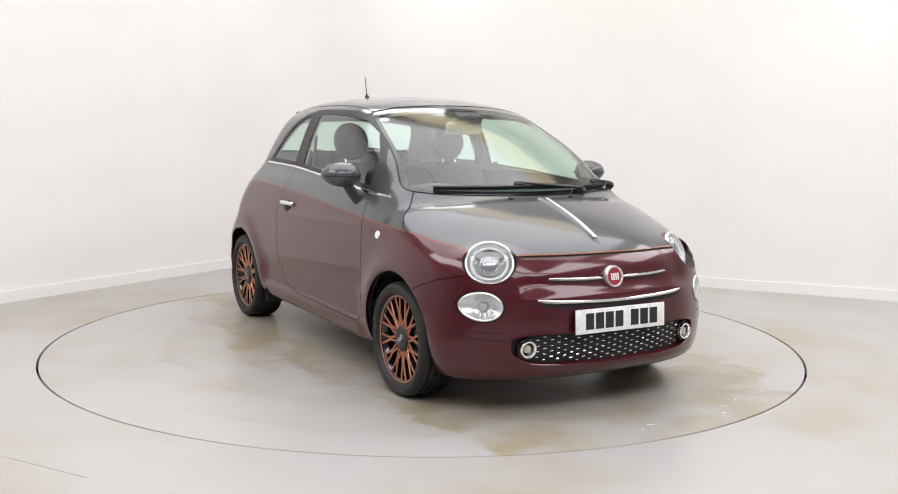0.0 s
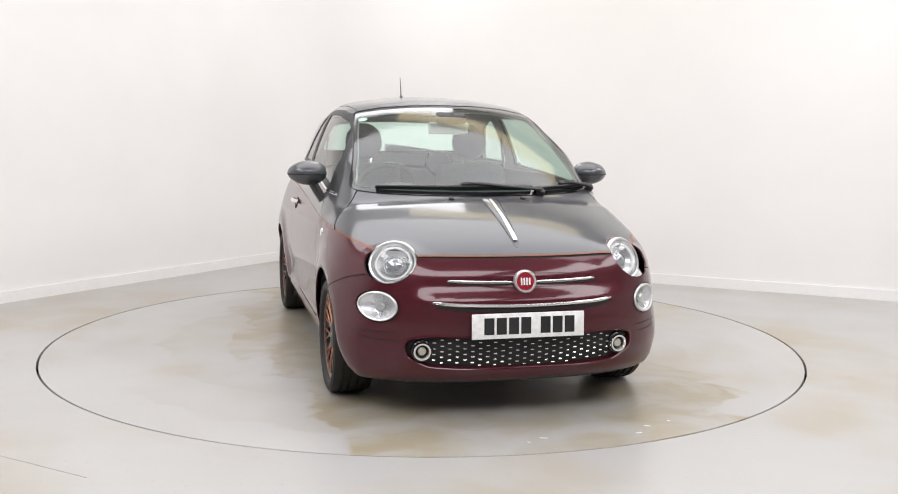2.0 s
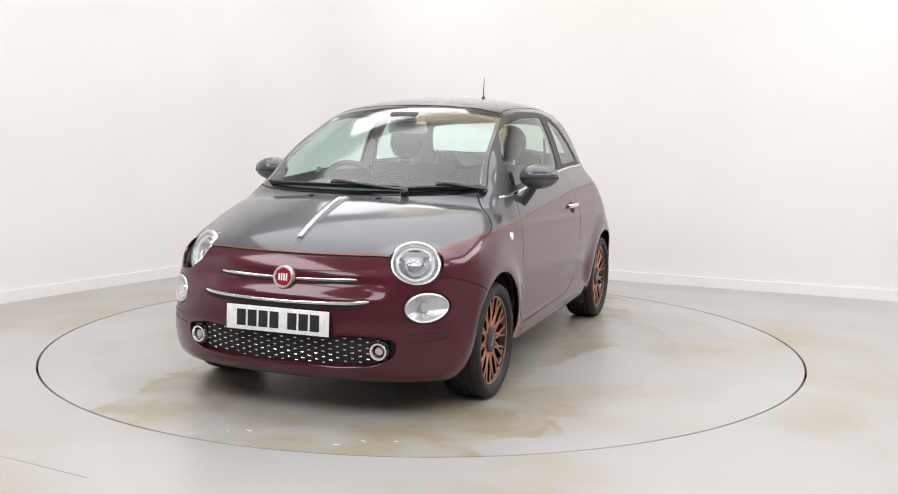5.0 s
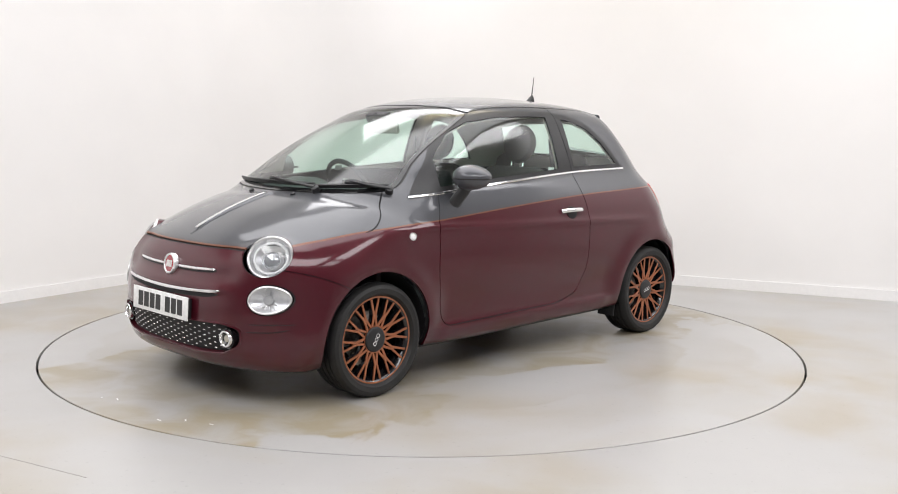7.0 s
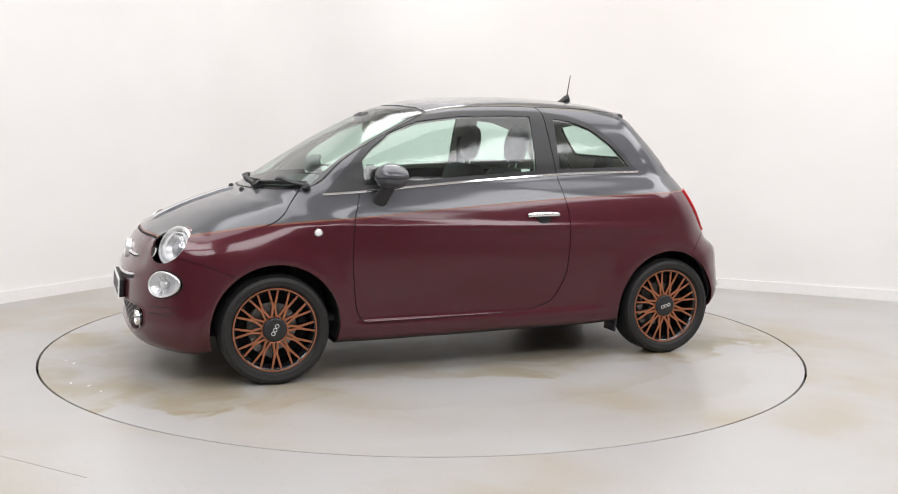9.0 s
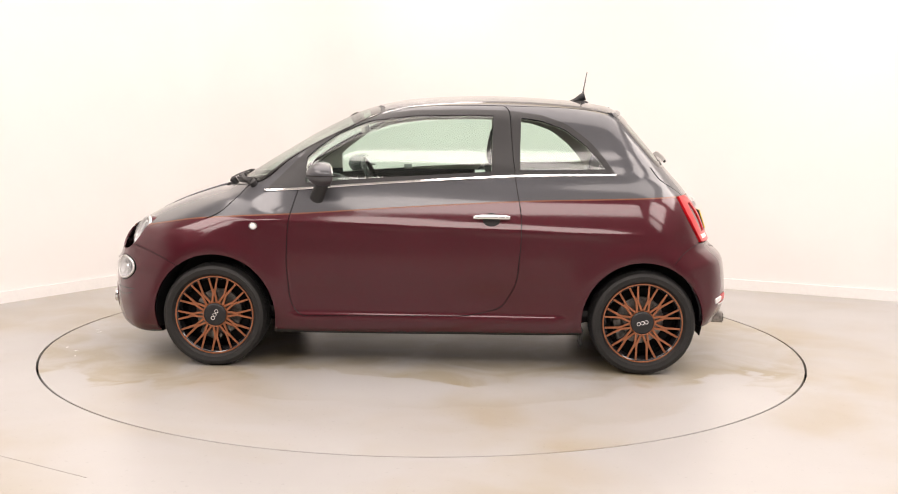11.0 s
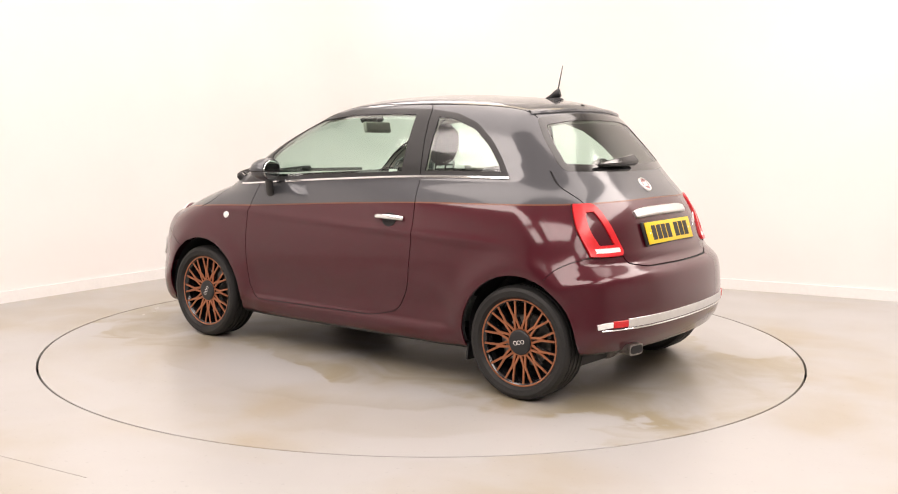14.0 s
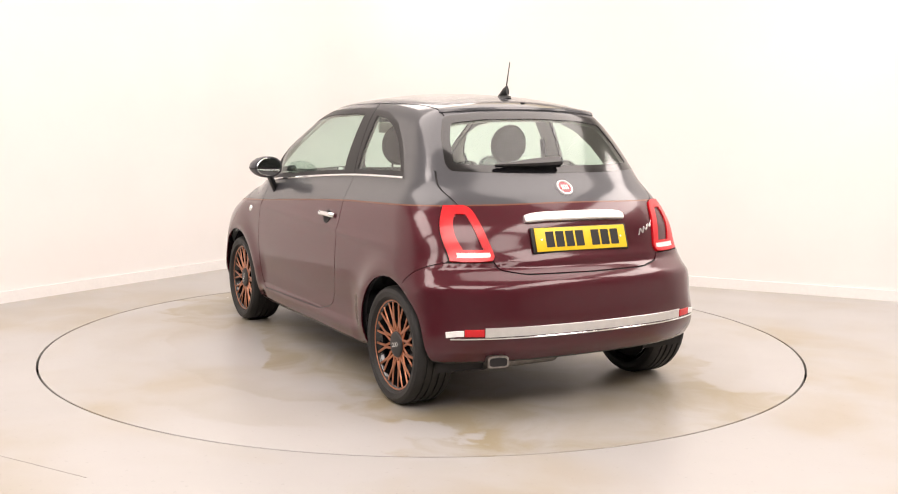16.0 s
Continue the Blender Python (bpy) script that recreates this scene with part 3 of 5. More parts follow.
cut_gap(f_door, lambda c: side(c) & (np.abs(c[:, 0]) < 0.9) & (c[:, 2] < 1.42))
cut_gap(f_hoodshut, lambda c: side(c) & (c[:, 0] > 0.9) & (c[:, 0] < 1.3) & (c[:, 2] > 0.7))
cut(f_lamp, front)
cut(off(f_lamp, 0.0025), front)
cut(f_drl, front)
cut(off(f_drl, 0.005), front)
cut(f_grille, front)
tl = lambda c: rear(c) & (c[:, 2] < 1.05) & (c[:, 2] > 0.6)
cut(f_tail, tl)
cut(off(f_tail, 0.004), tl)
cut(f_tail_hole, tl)
cut(off(f_tail, -0.016), tl)
cut(lambda p: p[:, 2] - 0.742, tl)
cut(lambda p: p[:, 2] - 0.754, tl)
cut_gap(f_hatch, lambda c: (c[:, 0] < -0.85), 0.003)
cut_gap(f_fender, lambda c: side(c) & (c[:, 0] > 1.2) & (c[:, 2] < 0.75), 0.002)
cut_gap(f_rbump, lambda c: side(c) & (c[:, 0] < -1.2) & (c[:, 2] < 0.85) & (c[:, 2] > 0.5), 0.002)
cut_gap(lambda p: p[:, 2] - 0.700, lambda c: (c[:, 0] < -1.40) & (c[:, 2] > 0.62) & (c[:, 2] < 0.78), 0.0018)
cut_gap(f_roofseam, lambda c: (c[:, 2] > 1.33) & (c[:, 0] < 0.35), 0.003)

# sort the triangles into panels
C = SV[ST].mean(1)
CN = SN[ST].mean(1)
col = np.where(f_colour(C) > 0, 1, np.where((f_copper(C) > 0), 2, 0))     # 0 burgundy, 1 grey, 2 copper
lab = np.full(len(C), "quarter_panel", dtype="U24")
sidem = side(C)
dlo, scrn, rgl, dr = f_dlo(C), f_screen(C), f_rglass(C), f_door(C)
is_door = sidem & (dr < 0) & (np.abs(C[:, 0]) < 0.9)
lab[(C[:, 2] > 1.30) & (np.abs(C[:, 1]) < 0.56) & (C[:, 0] > -1.2)] = "roof"
hoodside = f_hoodshut(C)
hs = (hoodside > 0) | (C[:, 0] > 1.24) | ((np.abs(C[:, 1]) < 0.6) & (C[:, 0] > 1.0))
lab[(C[:, 0] > 0.6) & (C[:, 2] < 1.05) & (np.abs(C[:, 1]) > 0.3)] = "front_fender"
lab[(C[:, 0] > 0.9) & (col == 1) & hs & (C[:, 2] < 1.05)] = "bonnet"
lab[(C[:, 0] > 1.1) & (col == 2) & hs] = "bonnet"
lab[(C[:, 0] > 1.28) & (f_fender(C) > 0) & (col == 0)] = "front_bumper"
lab[(C[:, 0] > 1.50) & (col == 0)] = "front_bumper"
lab[(C[:, 0] > 1.28) & (C[:, 2] < 0.50)] = "front_bumper"
ff = f_fender(C)
lab[(C[:, 0] > 1.28) & (C[:, 0] < 1.66) & (col == 0) & (np.abs(C[:, 1]) > 0.5) & (ff < 0) & (C[:, 2] > 0.56)] = "front_fender"
rb = f_rbump(C)
lab[(C[:, 0] < -1.28) & (C[:, 2] < 0.71) & (((rb > 0) & (C[:, 2] < 0.73)) | (C[:, 2] < 0.6))] = "rear_bumper"
lab[(C[:, 0] < -1.45) & (C[:, 2] < 0.70)] = "rear_bumper"
ht = f_hatch(C)
lab[(C[:, 0] < -0.95) & (ht < 0) & (C[:, 2] > 0.6)] = "tailgate"
lab[(C[:, 0] > -1.10) & (C[:, 2] > 1.40) & (lab == "tailgate")] = "roof"
lab[is_door] = "door"
gap = np.zeros(len(C), bool)
gap |= sidem & (np.abs(dr) < G) & (np.abs(C[:, 0]) < 0.9) & (C[:, 2] < 1.42) & ((dlo > 0) | (C[:, 0] < -0.3))
gap |= sidem & (np.abs(hoodside) < G) & (C[:, 0] > 0.95) & (C[:, 0] < 1.235) & (col > 0)
gap |= (C[:, 0] > 1.16) & (f_copper(C) < 0) & (f_lipgap(C) > 0) & (np.abs(C[:, 1]) < 0.5)
gap |= (C[:, 0] < -0.9) & (np.abs(ht) < 0.003) & (C[:, 2] < 1.10) & (C[:, 0] < -1.05)
gap |= sidem & (C[:, 0] > 1.28) & (C[:, 0] < 1.64) & (np.abs(ff) < 0.002)
gap |= sidem & (C[:, 0] < -1.3) & (C[:, 0] > -1.44) & (np.abs(rb) < 0.002) & (C[:, 2] < 0.72)
gap |= (C[:, 0] < -1.44) & (np.abs(C[:, 2] - 0.700) < 0.0018) & (ht > 0.003)
gap |= (C[:, 0] < -1.40) & (C[:, 2] > 0.6982) & (C[:, 2] < 0.7075) & (f_tail(C) < 0.010) & (ht > 0.003)
gap |= (C[:, 2] > 1.33) & (C[:, 0] < 0.32) & (C[:, 0] > -1.03) & (np.abs(f_roofseam(C)) < 0.003)
u = up_side(C)
lab[u & (dlo < 0)] = "window_frame"
inner = u & (dlo < -0.030)
lab[inner & (C[:, 0] > -0.335) & (C[:, 0] < 0.665)] = "door_glass"
lab[inner & (C[:, 0] < -0.485)] = "quarter_glass"
s = scr(C)
lab[s & (scrn < 0.006)] = "screen_seal"
lab[s & (scrn < 0)] = "screen_band"
lab[s & (scrn < -0.016)] = "windscreen"
lab[rg(C) & (rgl < 0)] = "tailgate_band"
lab[rg(C) & (rgl < -0.034)] = "tailgate_glass"
lab[(C[:, 2] < 0.27) & (CN[:, 2] < -0.75)] = "underbody"
gap[np.isin(lab, ("underbody", "door_glass", "quarter_glass", "windscreen", "screen_band", "screen_seal", "tailgate_glass", "tailgate_band"))] = False
lab[gap] = "shut_line"
lf, df, tf = f_lamp(C), f_drl(C), f_tail(C)
facing = CN[:, 0] * LAMP_A[0] + np.sign(C[:, 1]) * CN[:, 1] * LAMP_A[1] + CN[:, 2] * LAMP_A[2]
lab[front(C) & (lf < 0.0025) & (facing > 0.78)] = "shut_line"
lab[front(C) & (df < 0.005)] = "shut_line"
lab[tl(C) & (tf < 0.004)] = "shut_line"
lab[front(C) & (lf < 0) & (facing > 0.30)] = "cut_lamp"
lab[front(C) & (df < 0)] = "cut_drl"
lab[tl(C) & (tf < 0)] = "tail_lamp"
lab[front(C) & (f_grille(C) < 0)] = "cut_grille"
lab[(np.abs(C[:, 1]) > 0.35) & (C[:, 2] < 0.75) & ((f_wheelF(C) < 0) | (f_wheelR(C) < 0))] = "cut_wheel"

TH = [-61.28, -62.71, -65.86, -70.38, -76.49, -82.33, -88.51, -94.38, -100.46, -106.42, -112.40, -118.38, -124.36, -130.33, -136.3, -142.1,
      -148.03, -153.95, -159.97, -165.9, -171.78, -177.57, -183.32, -189.05, -194.9, -200.71, -206.53, -212.36, -218.2, -224.05, -229.97, -235.94, -241.93]
OFF = (-0.055, 0.0327)
car = tagged(new("car"), "two-tone grey over burgundy three-door hatchback on the turntable", "car")


def patch(name, sel, mats, label="", mi=None, shift=0.0, depth=0.0, parent=None):
    """One panel of the shell, moved along its normals and given an inward turned edge."""
    t = ST[sel]
    if len(t) == 0:
        return None
    used, inv = np.unique(t, return_inverse=True)
    inv = inv.reshape(-1, 3)
    v, n = SV[used] + SN[used] * shift, SN[used]
    f = [tuple(x) for x in inv]
    m = list(mi[sel]) if mi is not None else [0] * len(f)
    nn = n
    if depth:
        e = np.sort(np.concatenate([inv[:, [0, 1]], inv[:, [1, 2]], inv[:, [2, 0]]]), 1)
        d = np.concatenate([inv[:, [0, 1]], inv[:, [1, 2]], inv[:, [2, 0]]])
        un, first, cnt = np.unique(e, axis=0, return_index=True, return_counts=True)
        rim = d[first[cnt == 1]]
        fm = np.tile(np.array(m), 3)[first[cnt == 1]]
        ids = np.unique(rim)
        low = {i: len(v) + k for k, i in enumerate(ids)}
        v = np.concatenate([v, v[ids] - n[ids] * depth])
        nn = np.concatenate([n, n[ids]])
        f += [(b, a, low[a], low[b]) for a, b in rim]
        m += list(fm)
    return obj(name, v, f, mats, parent or car, label, normals=None if depth else nn, mi=m) if not depth else edge_obj(name, v, f, mats, parent or car, label, nn, m, len(inv))


def edge_obj(name, v, f, mats, parent, label, nn, m, nface):
    """The panel's face keeps the shell's normals; its turned edge is shaded flat."""
    o = obj(name, v, f, mats, parent, label, mi=m)
    me = o.data
    ln = []
    for p in me.polygons:
        if p.index < nface:
            ln += [tuple(nn[i]) for i in p.vertices]
        else:
            ln += [tuple(p.normal)] * len(p.vertices)
    me.normals_split_custom_set(ln)
    return o


PAINT = [M_RED, M_GREY, M_PIN]
left = C[:, 1] > 0
for name, label in (("bonnet", "grey bonnet with a copper lower edge"), ("roof", "grey painted roof"), ("front_bumper", "burgundy front bumper"),
                    ("rear_bumper", "burgundy rear bumper"), ("tailgate", "two-tone tailgate, grey over burgundy")):
    patch(name, lab == name, PAINT, label, mi=col, depth=0.008)
for name, label in (("door", "two-tone door with a copper pinstripe"), ("front_fender", "two-tone front wing"), ("quarter_panel", "two-tone rear quarter panel")):
    for sd in (left, ~left):
        patch(name, (lab == name) & sd, PAINT, label, mi=col, depth=0.008)
for sd in (left, ~left):
    patch("window_frame", (lab == "window_frame") & sd, [M_BLACK], "black window surround", depth=0.012)
    patch("door_glass", (lab == "door_glass") & sd, [M_GLASS], "clear green-tinted door glass", shift=-0.003)
    patch("quarter_glass", (lab == "quarter_glass") & sd, [M_GLASS], "green-tinted quarter glass", shift=-0.003)
patch("windscreen", lab == "windscreen", [M_GLASS], "green-tinted windscreen")
patch("screen_band", lab == "screen_band", [M_GLOSSBLACK], "black printed windscreen border", depth=0.004)
patch("screen_seal", lab == "screen_seal", [M_BLACK], "black rubber seal", shift=-0.004)
patch("tailgate_glass", lab == "tailgate_glass", [M_GLASS], "green-tinted rear window", shift=-0.002)
patch("tailgate_band", lab == "tailgate_band", [M_GLOSSBLACK], "black printed rear window border", depth=0.004, shift=0.001)
patch("shut_line", lab == "shut_line", [M_GAP], "dark gaps between the panels", shift=-0.006)
patch("underbody", lab == "underbody", [M_BLACK], "black underbody")
# inner lining
opaque = np.isin(lab, ("bonnet", "roof", "front_bumper", "rear_bumper", "tailgate", "door", "front_fender", "quarter_panel", "window_frame", "tailgate_band", "screen_band"))
patch("headlining", opaque & (C[:, 2] > 1.03) & (C[:, 0] < 0.97), [M_LINER], "pale fabric headlining and pillar trim", shift=-0.022)
patch("inner_lining", opaque & (C[:, 2] < 1.03) & (C[:, 0] < 1.30), [M_DASH], "dark inner lining", shift=-0.03)


def on_front(y, z, d=0.0, x0=2.05, x1=1.2):
    """The shell's point at (y, z), met from ahead, and its normal."""
    y, z = np.atleast_1d(np.asarray(y, float)), np.atleast_1d(np.asarray(z, float))
    return meet(np.stack([np.full_like(y, x0), y, z], 1), np.stack([np.full_like(y, x1), y, z], 1), d)


def on_rear(y, z, d=0.0):
    return on_front(y, z, d, -2.0, -0.7)


def on_side(x, z, d=0.0, sgn=1):
    x, z = np.atleast_1d(np.asarray(x, float)), np.atleast_1d(np.asarray(z, float))
    return meet(np.stack([x, np.full_like(x, sgn * 1.0), z], 1), np.stack([x, np.full_like(x, sgn * 0.2), z], 1), d)


def on_top(x, y, d=0.0):
    x, y = np.atleast_1d(np.asarray(x, float)), np.atleast_1d(np.asarray(y, float))
    return meet(np.stack([x, y, np.full_like(x, 1.7)], 1), np.stack([x, y, np.full_like(x, 0.5)], 1), d)


def meet(a, b, d):
    t = np.linspace(0, 1, 120)
    hit = np.ones(len(a))
    done = np.zeros(len(a), bool)
    for s0, s1 in zip(t, t[1:]):
        v = body_f(a + (b - a) * s1)
        new_hit = (v < 0) & ~done
        lo, hi = np.full(len(a), s0), np.full(len(a), s1)
        if new_hit.any():
            for _ in range(18):
                mid_t = (lo + hi) / 2
                ins = body_f(a + (b - a) * mid_t[:, None]) < 0
                hi, lo = np.where(ins, mid_t, hi), np.where(ins, lo, mid_t)
            hit[new_hit] = lo[new_hit]
            done |= new_hit
        if done.all():
            break
    p = a + (b - a) * hit[:, None]
    g = grad(p, 0.006)
    n = g / np.linalg.norm(g, axis=1, keepdims=True)
    return p + n * d, n


def frame_at(p, n, up=(0, 0, 1)):
    """A pose at p whose z axis is n and whose y axis leans to up."""
    n = Vector(n).normalized()
    x = Vector(up).cross(n).normalized()
    y = n.cross(x)
    return Matrix.Translation(p) @ Matrix((x, y, n)).transposed().to_4x4()


# ---- wheels ----
def wheel_barrel():
    return b_lathe([(0.196, -0.085), (0.205, -0.088), (0.207, -0.08), (0.196, -0.06), (0.190, 0.0), (0.193, 0.05), (0.203, 0.066), (0.214, 0.072),
                    (0.2165, 0.077), (0.213, 0.080), (0.205, 0.078), (0.198, 0.068), (0.186, 0.045), (0.184, 0.0), (0.186, -0.07)], n=64, closed=True)


def tyre_mesh(m):
    prof = [(0.214, -0.082), (0.228, -0.098), (0.252, -0.101), (0.268, -0.094), (0.2765, -0.080)]
    for y in (-0.052, -0.018, 0.018, 0.052):
        prof += [(0.279, y - 0.013), (0.2795, y - 0.005), (0.2735, y - 0.004), (0.2735, y + 0.004), (0.2795, y + 0.005)] if abs(y) < 0.06 else []
    prof += [(0.2795, 0.066), (0.2765, 0.080), (0.268, 0.094), (0.252, 0.101), (0.243, 0.0995), (0.240, 0.0985), (0.228, 0.097), (0.219, 0.086), (0.214, 0.078)]
    return b_lathe(prof, m, n=96)


def tyre_blocks():
    """Thin dark bars on the shoulders, for the shade in short cross grooves."""
    bm = bmesh.new()
    for k in range(72):
        a = 2 * math.pi * k / 72
        for s in (-1, 1):
            m = pose(0, 0, 0, 0, 0, math.degrees(a)) @ pose(0.2722, 0, s * 0.0775, 0, s * -22, 8 * s)
            q = bmesh.ops.create_cube(bm, size=1)["verts"]
            bmesh.ops.transform(bm, matrix=m @ Matrix.Diagonal((0.006, 0.0035, 0.032, 1)), verts=q)
    return bm


def spoke_mesh():
    """One Y: a stem from the hub that forks twice-wide to the rim, copper on its face, black on its sides."""
    bm = bmesh.new()

    def bar(r0, a0, r1, a1, w0, w1, z0, z1, d=0.026):
        p0, p1 = Vector((r0 * math.cos(a0), r0 * math.sin(a0), z0)), Vector((r1 * math.cos(a1), r1 * math.sin(a1), z1))
        t = (p1 - p0).normalized()
        s = Vector((-t.y, t.x, 0)).normalized()
        top = [bm.verts.new(v) for v in (p0 - s * w0 * 0.38, p0 + s * w0 * 0.38, p1 + s * w1 * 0.38, p1 - s * w1 * 0.38)]
        mid = [bm.verts.new(v - Vector((0, 0, 0.004))) for v in (p0 - s * w0 / 2, p0 + s * w0 / 2, p1 + s * w1 / 2, p1 - s * w1 / 2)]
        low = [bm.verts.new(v.co - Vector((0, 0, d))) for v in mid]
        bm.faces.new(top)
        for i in range(4):
            j = (i + 1) % 4
            bm.faces.new((top[i], top[j], mid[j], mid[i]))
            f = bm.faces.new((mid[i], mid[j], low[j], low[i]))
            f.material_index = 1
    for sg in (-1, 1):
        bar(0.061, sg * 0.225, 0.122, sg * 0.035, 0.0135, 0.0130, 0.064, 0.070)
        bar(0.119, sg * 0.035, 0.2075, sg * 0.118, 0.0130, 0.0115, 0.070, 0.0745)
    bar(0.108, 0.0, 0.140, 0.0, 0.010, 0.004, 0.0685, 0.0665)
    return bm


def build_wheel(m):
    w = part("wheel", wheel_barrel(), M_GLOSSBLACK, car, "black alloy wheel with copper spokes and low tyre", sharp=50)
    w.matrix_basis = m
    part("tyre", tyre_mesh(None), M_RUBBER, w, "worn black rubber tyre", sharp=28)
    # groove shade is laid on as near-black bars; the tyre isn't cut
    tagged(part("tread_groove_shade", tyre_blocks(), M_GAP, w, "thin dark bars for the shade in the tread's cross grooves"), kind="stuff")
    part("rim_lip", b_lathe([(0.2045, 0.0735), (0.2065, 0.0795), (0.2125, 0.0808), (0.2145, 0.0788), (0.2135, 0.075), (0.2065, 0.071)], n=64, closed=True), M_COPPER, w, "copper painted rim edge")
    sp = part("spoke", spoke_mesh(), [M_COPPER, M_GLOSSBLACK], w, "copper forked spoke with black flanks", smooth=False)
    for k in range(1, 12):
        copy_thing(sp, pose(0, 0, 0, 0, 0, 30 * k))
    part("hub_cap", b_lathe([(0.062, 0.05), (0.062, 0.066), (0.059, 0.071), (0.050, 0.0735), (0, 0.0745)], n=40), M_BLACK, w, "matt black hub cap", sharp=50)
    part("hub_ring", b_lathe([(0.0615, 0.064), (0.067, 0.066), (0.068, 0.062), (0.0615, 0.058)], n=40, closed=True), M_COPPER, w, "copper ring round the hub cap")
    bm = bmesh.new()
    for i, x in enumerate((-0.021, 0.0, 0.021)):
        q = b_lathe([(0.0075, 0.0742), (0.0108, 0.0752), (0.0108, 0.0765), (0.0075, 0.0765)], pose(x, 0, 0), n=16, closed=True)
        me = bpy.data.meshes.new("tmp")
        q.to_mesh(me)
        q.free()
        bm.from_mesh(me)
        bpy.data.meshes.remove(me)
    part("hub_emblem", bm, M_CHROME, w, "three small chrome rings")
    part("brake_disc", b_lathe([(0.0, -0.02), (0.125, -0.02), (0.128, -0.024), (0.128, -0.034), (0, -0.036)], n=48), M_STEEL, w, "worn steel brake disc", sharp=40)
    part("brake_caliper", b_box(0.055, 0.12, 0.07, pose(0.12, 0.02, -0.03), 0.012), M_STEEL, w, "grey brake caliper")
    # black disc added across the barrel in place of the shade inside
    part("wheel_inside_shade", b_lathe([(0.0, -0.07), (0.19, -0.07), (0.19, -0.075), (0, -0.078)], n=40), M_GAP, w, "dark disc standing in for the shade inside the wheel")
    return w


WZ = 0.2785
wh = build_wheel(pose(1.15, 0.697, WZ, -90, 0, 0) @ pose(0, 0, 0, 0, 0, 62))
for m in (pose(-1.15, 0.697, WZ, -90, 0, 0) @ pose(0, 0, 0, 0, 0, 15), pose(1.15, -0.697, WZ, 90, 0, 0) @ pose(0, 0, 0, 0, 0, 40),
          pose(-1.15, -0.697, WZ, 90, 0, 0) @ pose(0, 0, 0, 0, 0, 110)):
    copy_thing(wh, m)
for cx, cz in ((1.145, 0.285), (-1.145, 0.290)):
    for sg in (1, -1):
        bm = b_lathe([(0, 0.0), (0.335, 0.0), (0.336, 0.08), (0.332, 0.2), (0.330, 0.29 if cx > 0 else 0.25)], pose(cx, sg * 0.47, cz, -90 * sg, 0, 0), n=48)
        bmesh.ops.delete(bm, geom=[v for v in bm.verts if v.co.z < cz - 0.10], context="VERTS")
        part("wheel_arch_liner", bm, M_GAP, car, "black plastic wheel arch liner")
        if cx > 0:
            continue
        bm = b_box(0.012, 0.12, 0.09, pose(cx + 0.315, sg * 0.69, 0.185, 0, -6, 0), 0.003)
        part("mud_flap", bm, M_BLACK, car, "small black mud deflector")


# ---- things set in the shell ----
def surf_disc(cy, cz, ry, rz, d, rings=8, n=40, meet_fn=on_front, hole=0.0):
    """A disc that follows the shell, met from ahead or behind, moved along its middle normal by d(r)."""
    rr = np.linspace(hole, 1, rings + 1)
    a = np.linspace(0, 2 * np.pi, n, endpoint=False)
    R, A = np.meshgrid(rr, a, indexing="ij")
    p, _ = meet_fn(cy + ry * (R * np.cos(A)).ravel(), cz + rz * (R * np.sin(A)).ravel())
    mid, nm = meet_fn(cy, cz)
    p = p + nm[0] * np.array([d(r) for r in R.ravel()])[:, None]
    bm = bmesh.new()
    v = [bm.verts.new(q) for q in p]
    for i in range(rings):
        for j in range(n):
            k = (j + 1) % n
            if i == 0 and hole == 0:
                bm.faces.new((v[0], v[n + j], v[n + k]))
            else:
                bm.faces.new((v[i * n + j], v[(i + 1) * n + j], v[(i + 1) * n + k], v[i * n + k]))
    bmesh.ops.delete(bm, geom=[q for q in bm.verts if not q.link_faces], context="VERTS")
    return bm


def surf_ring(cy, cz, ry, rz, w, h, base=0.0, meet_fn=on_front, n=56):
    a = np.linspace(0, 2 * np.pi, n, endpoint=False)
    p, nn = meet_fn(cy + ry * np.cos(a), cz + rz * np.sin(a))
    mid, nm = meet_fn(cy, cz)
    sec = [(w / 2 * math.cos(t), base + h * math.sin(t)) for t in np.linspace(0, 2 * math.pi, 9)[:-1]]
    return b_sweep([tuple(q) for q in p], [tuple(nm[0])] * n, sec, closed=True)


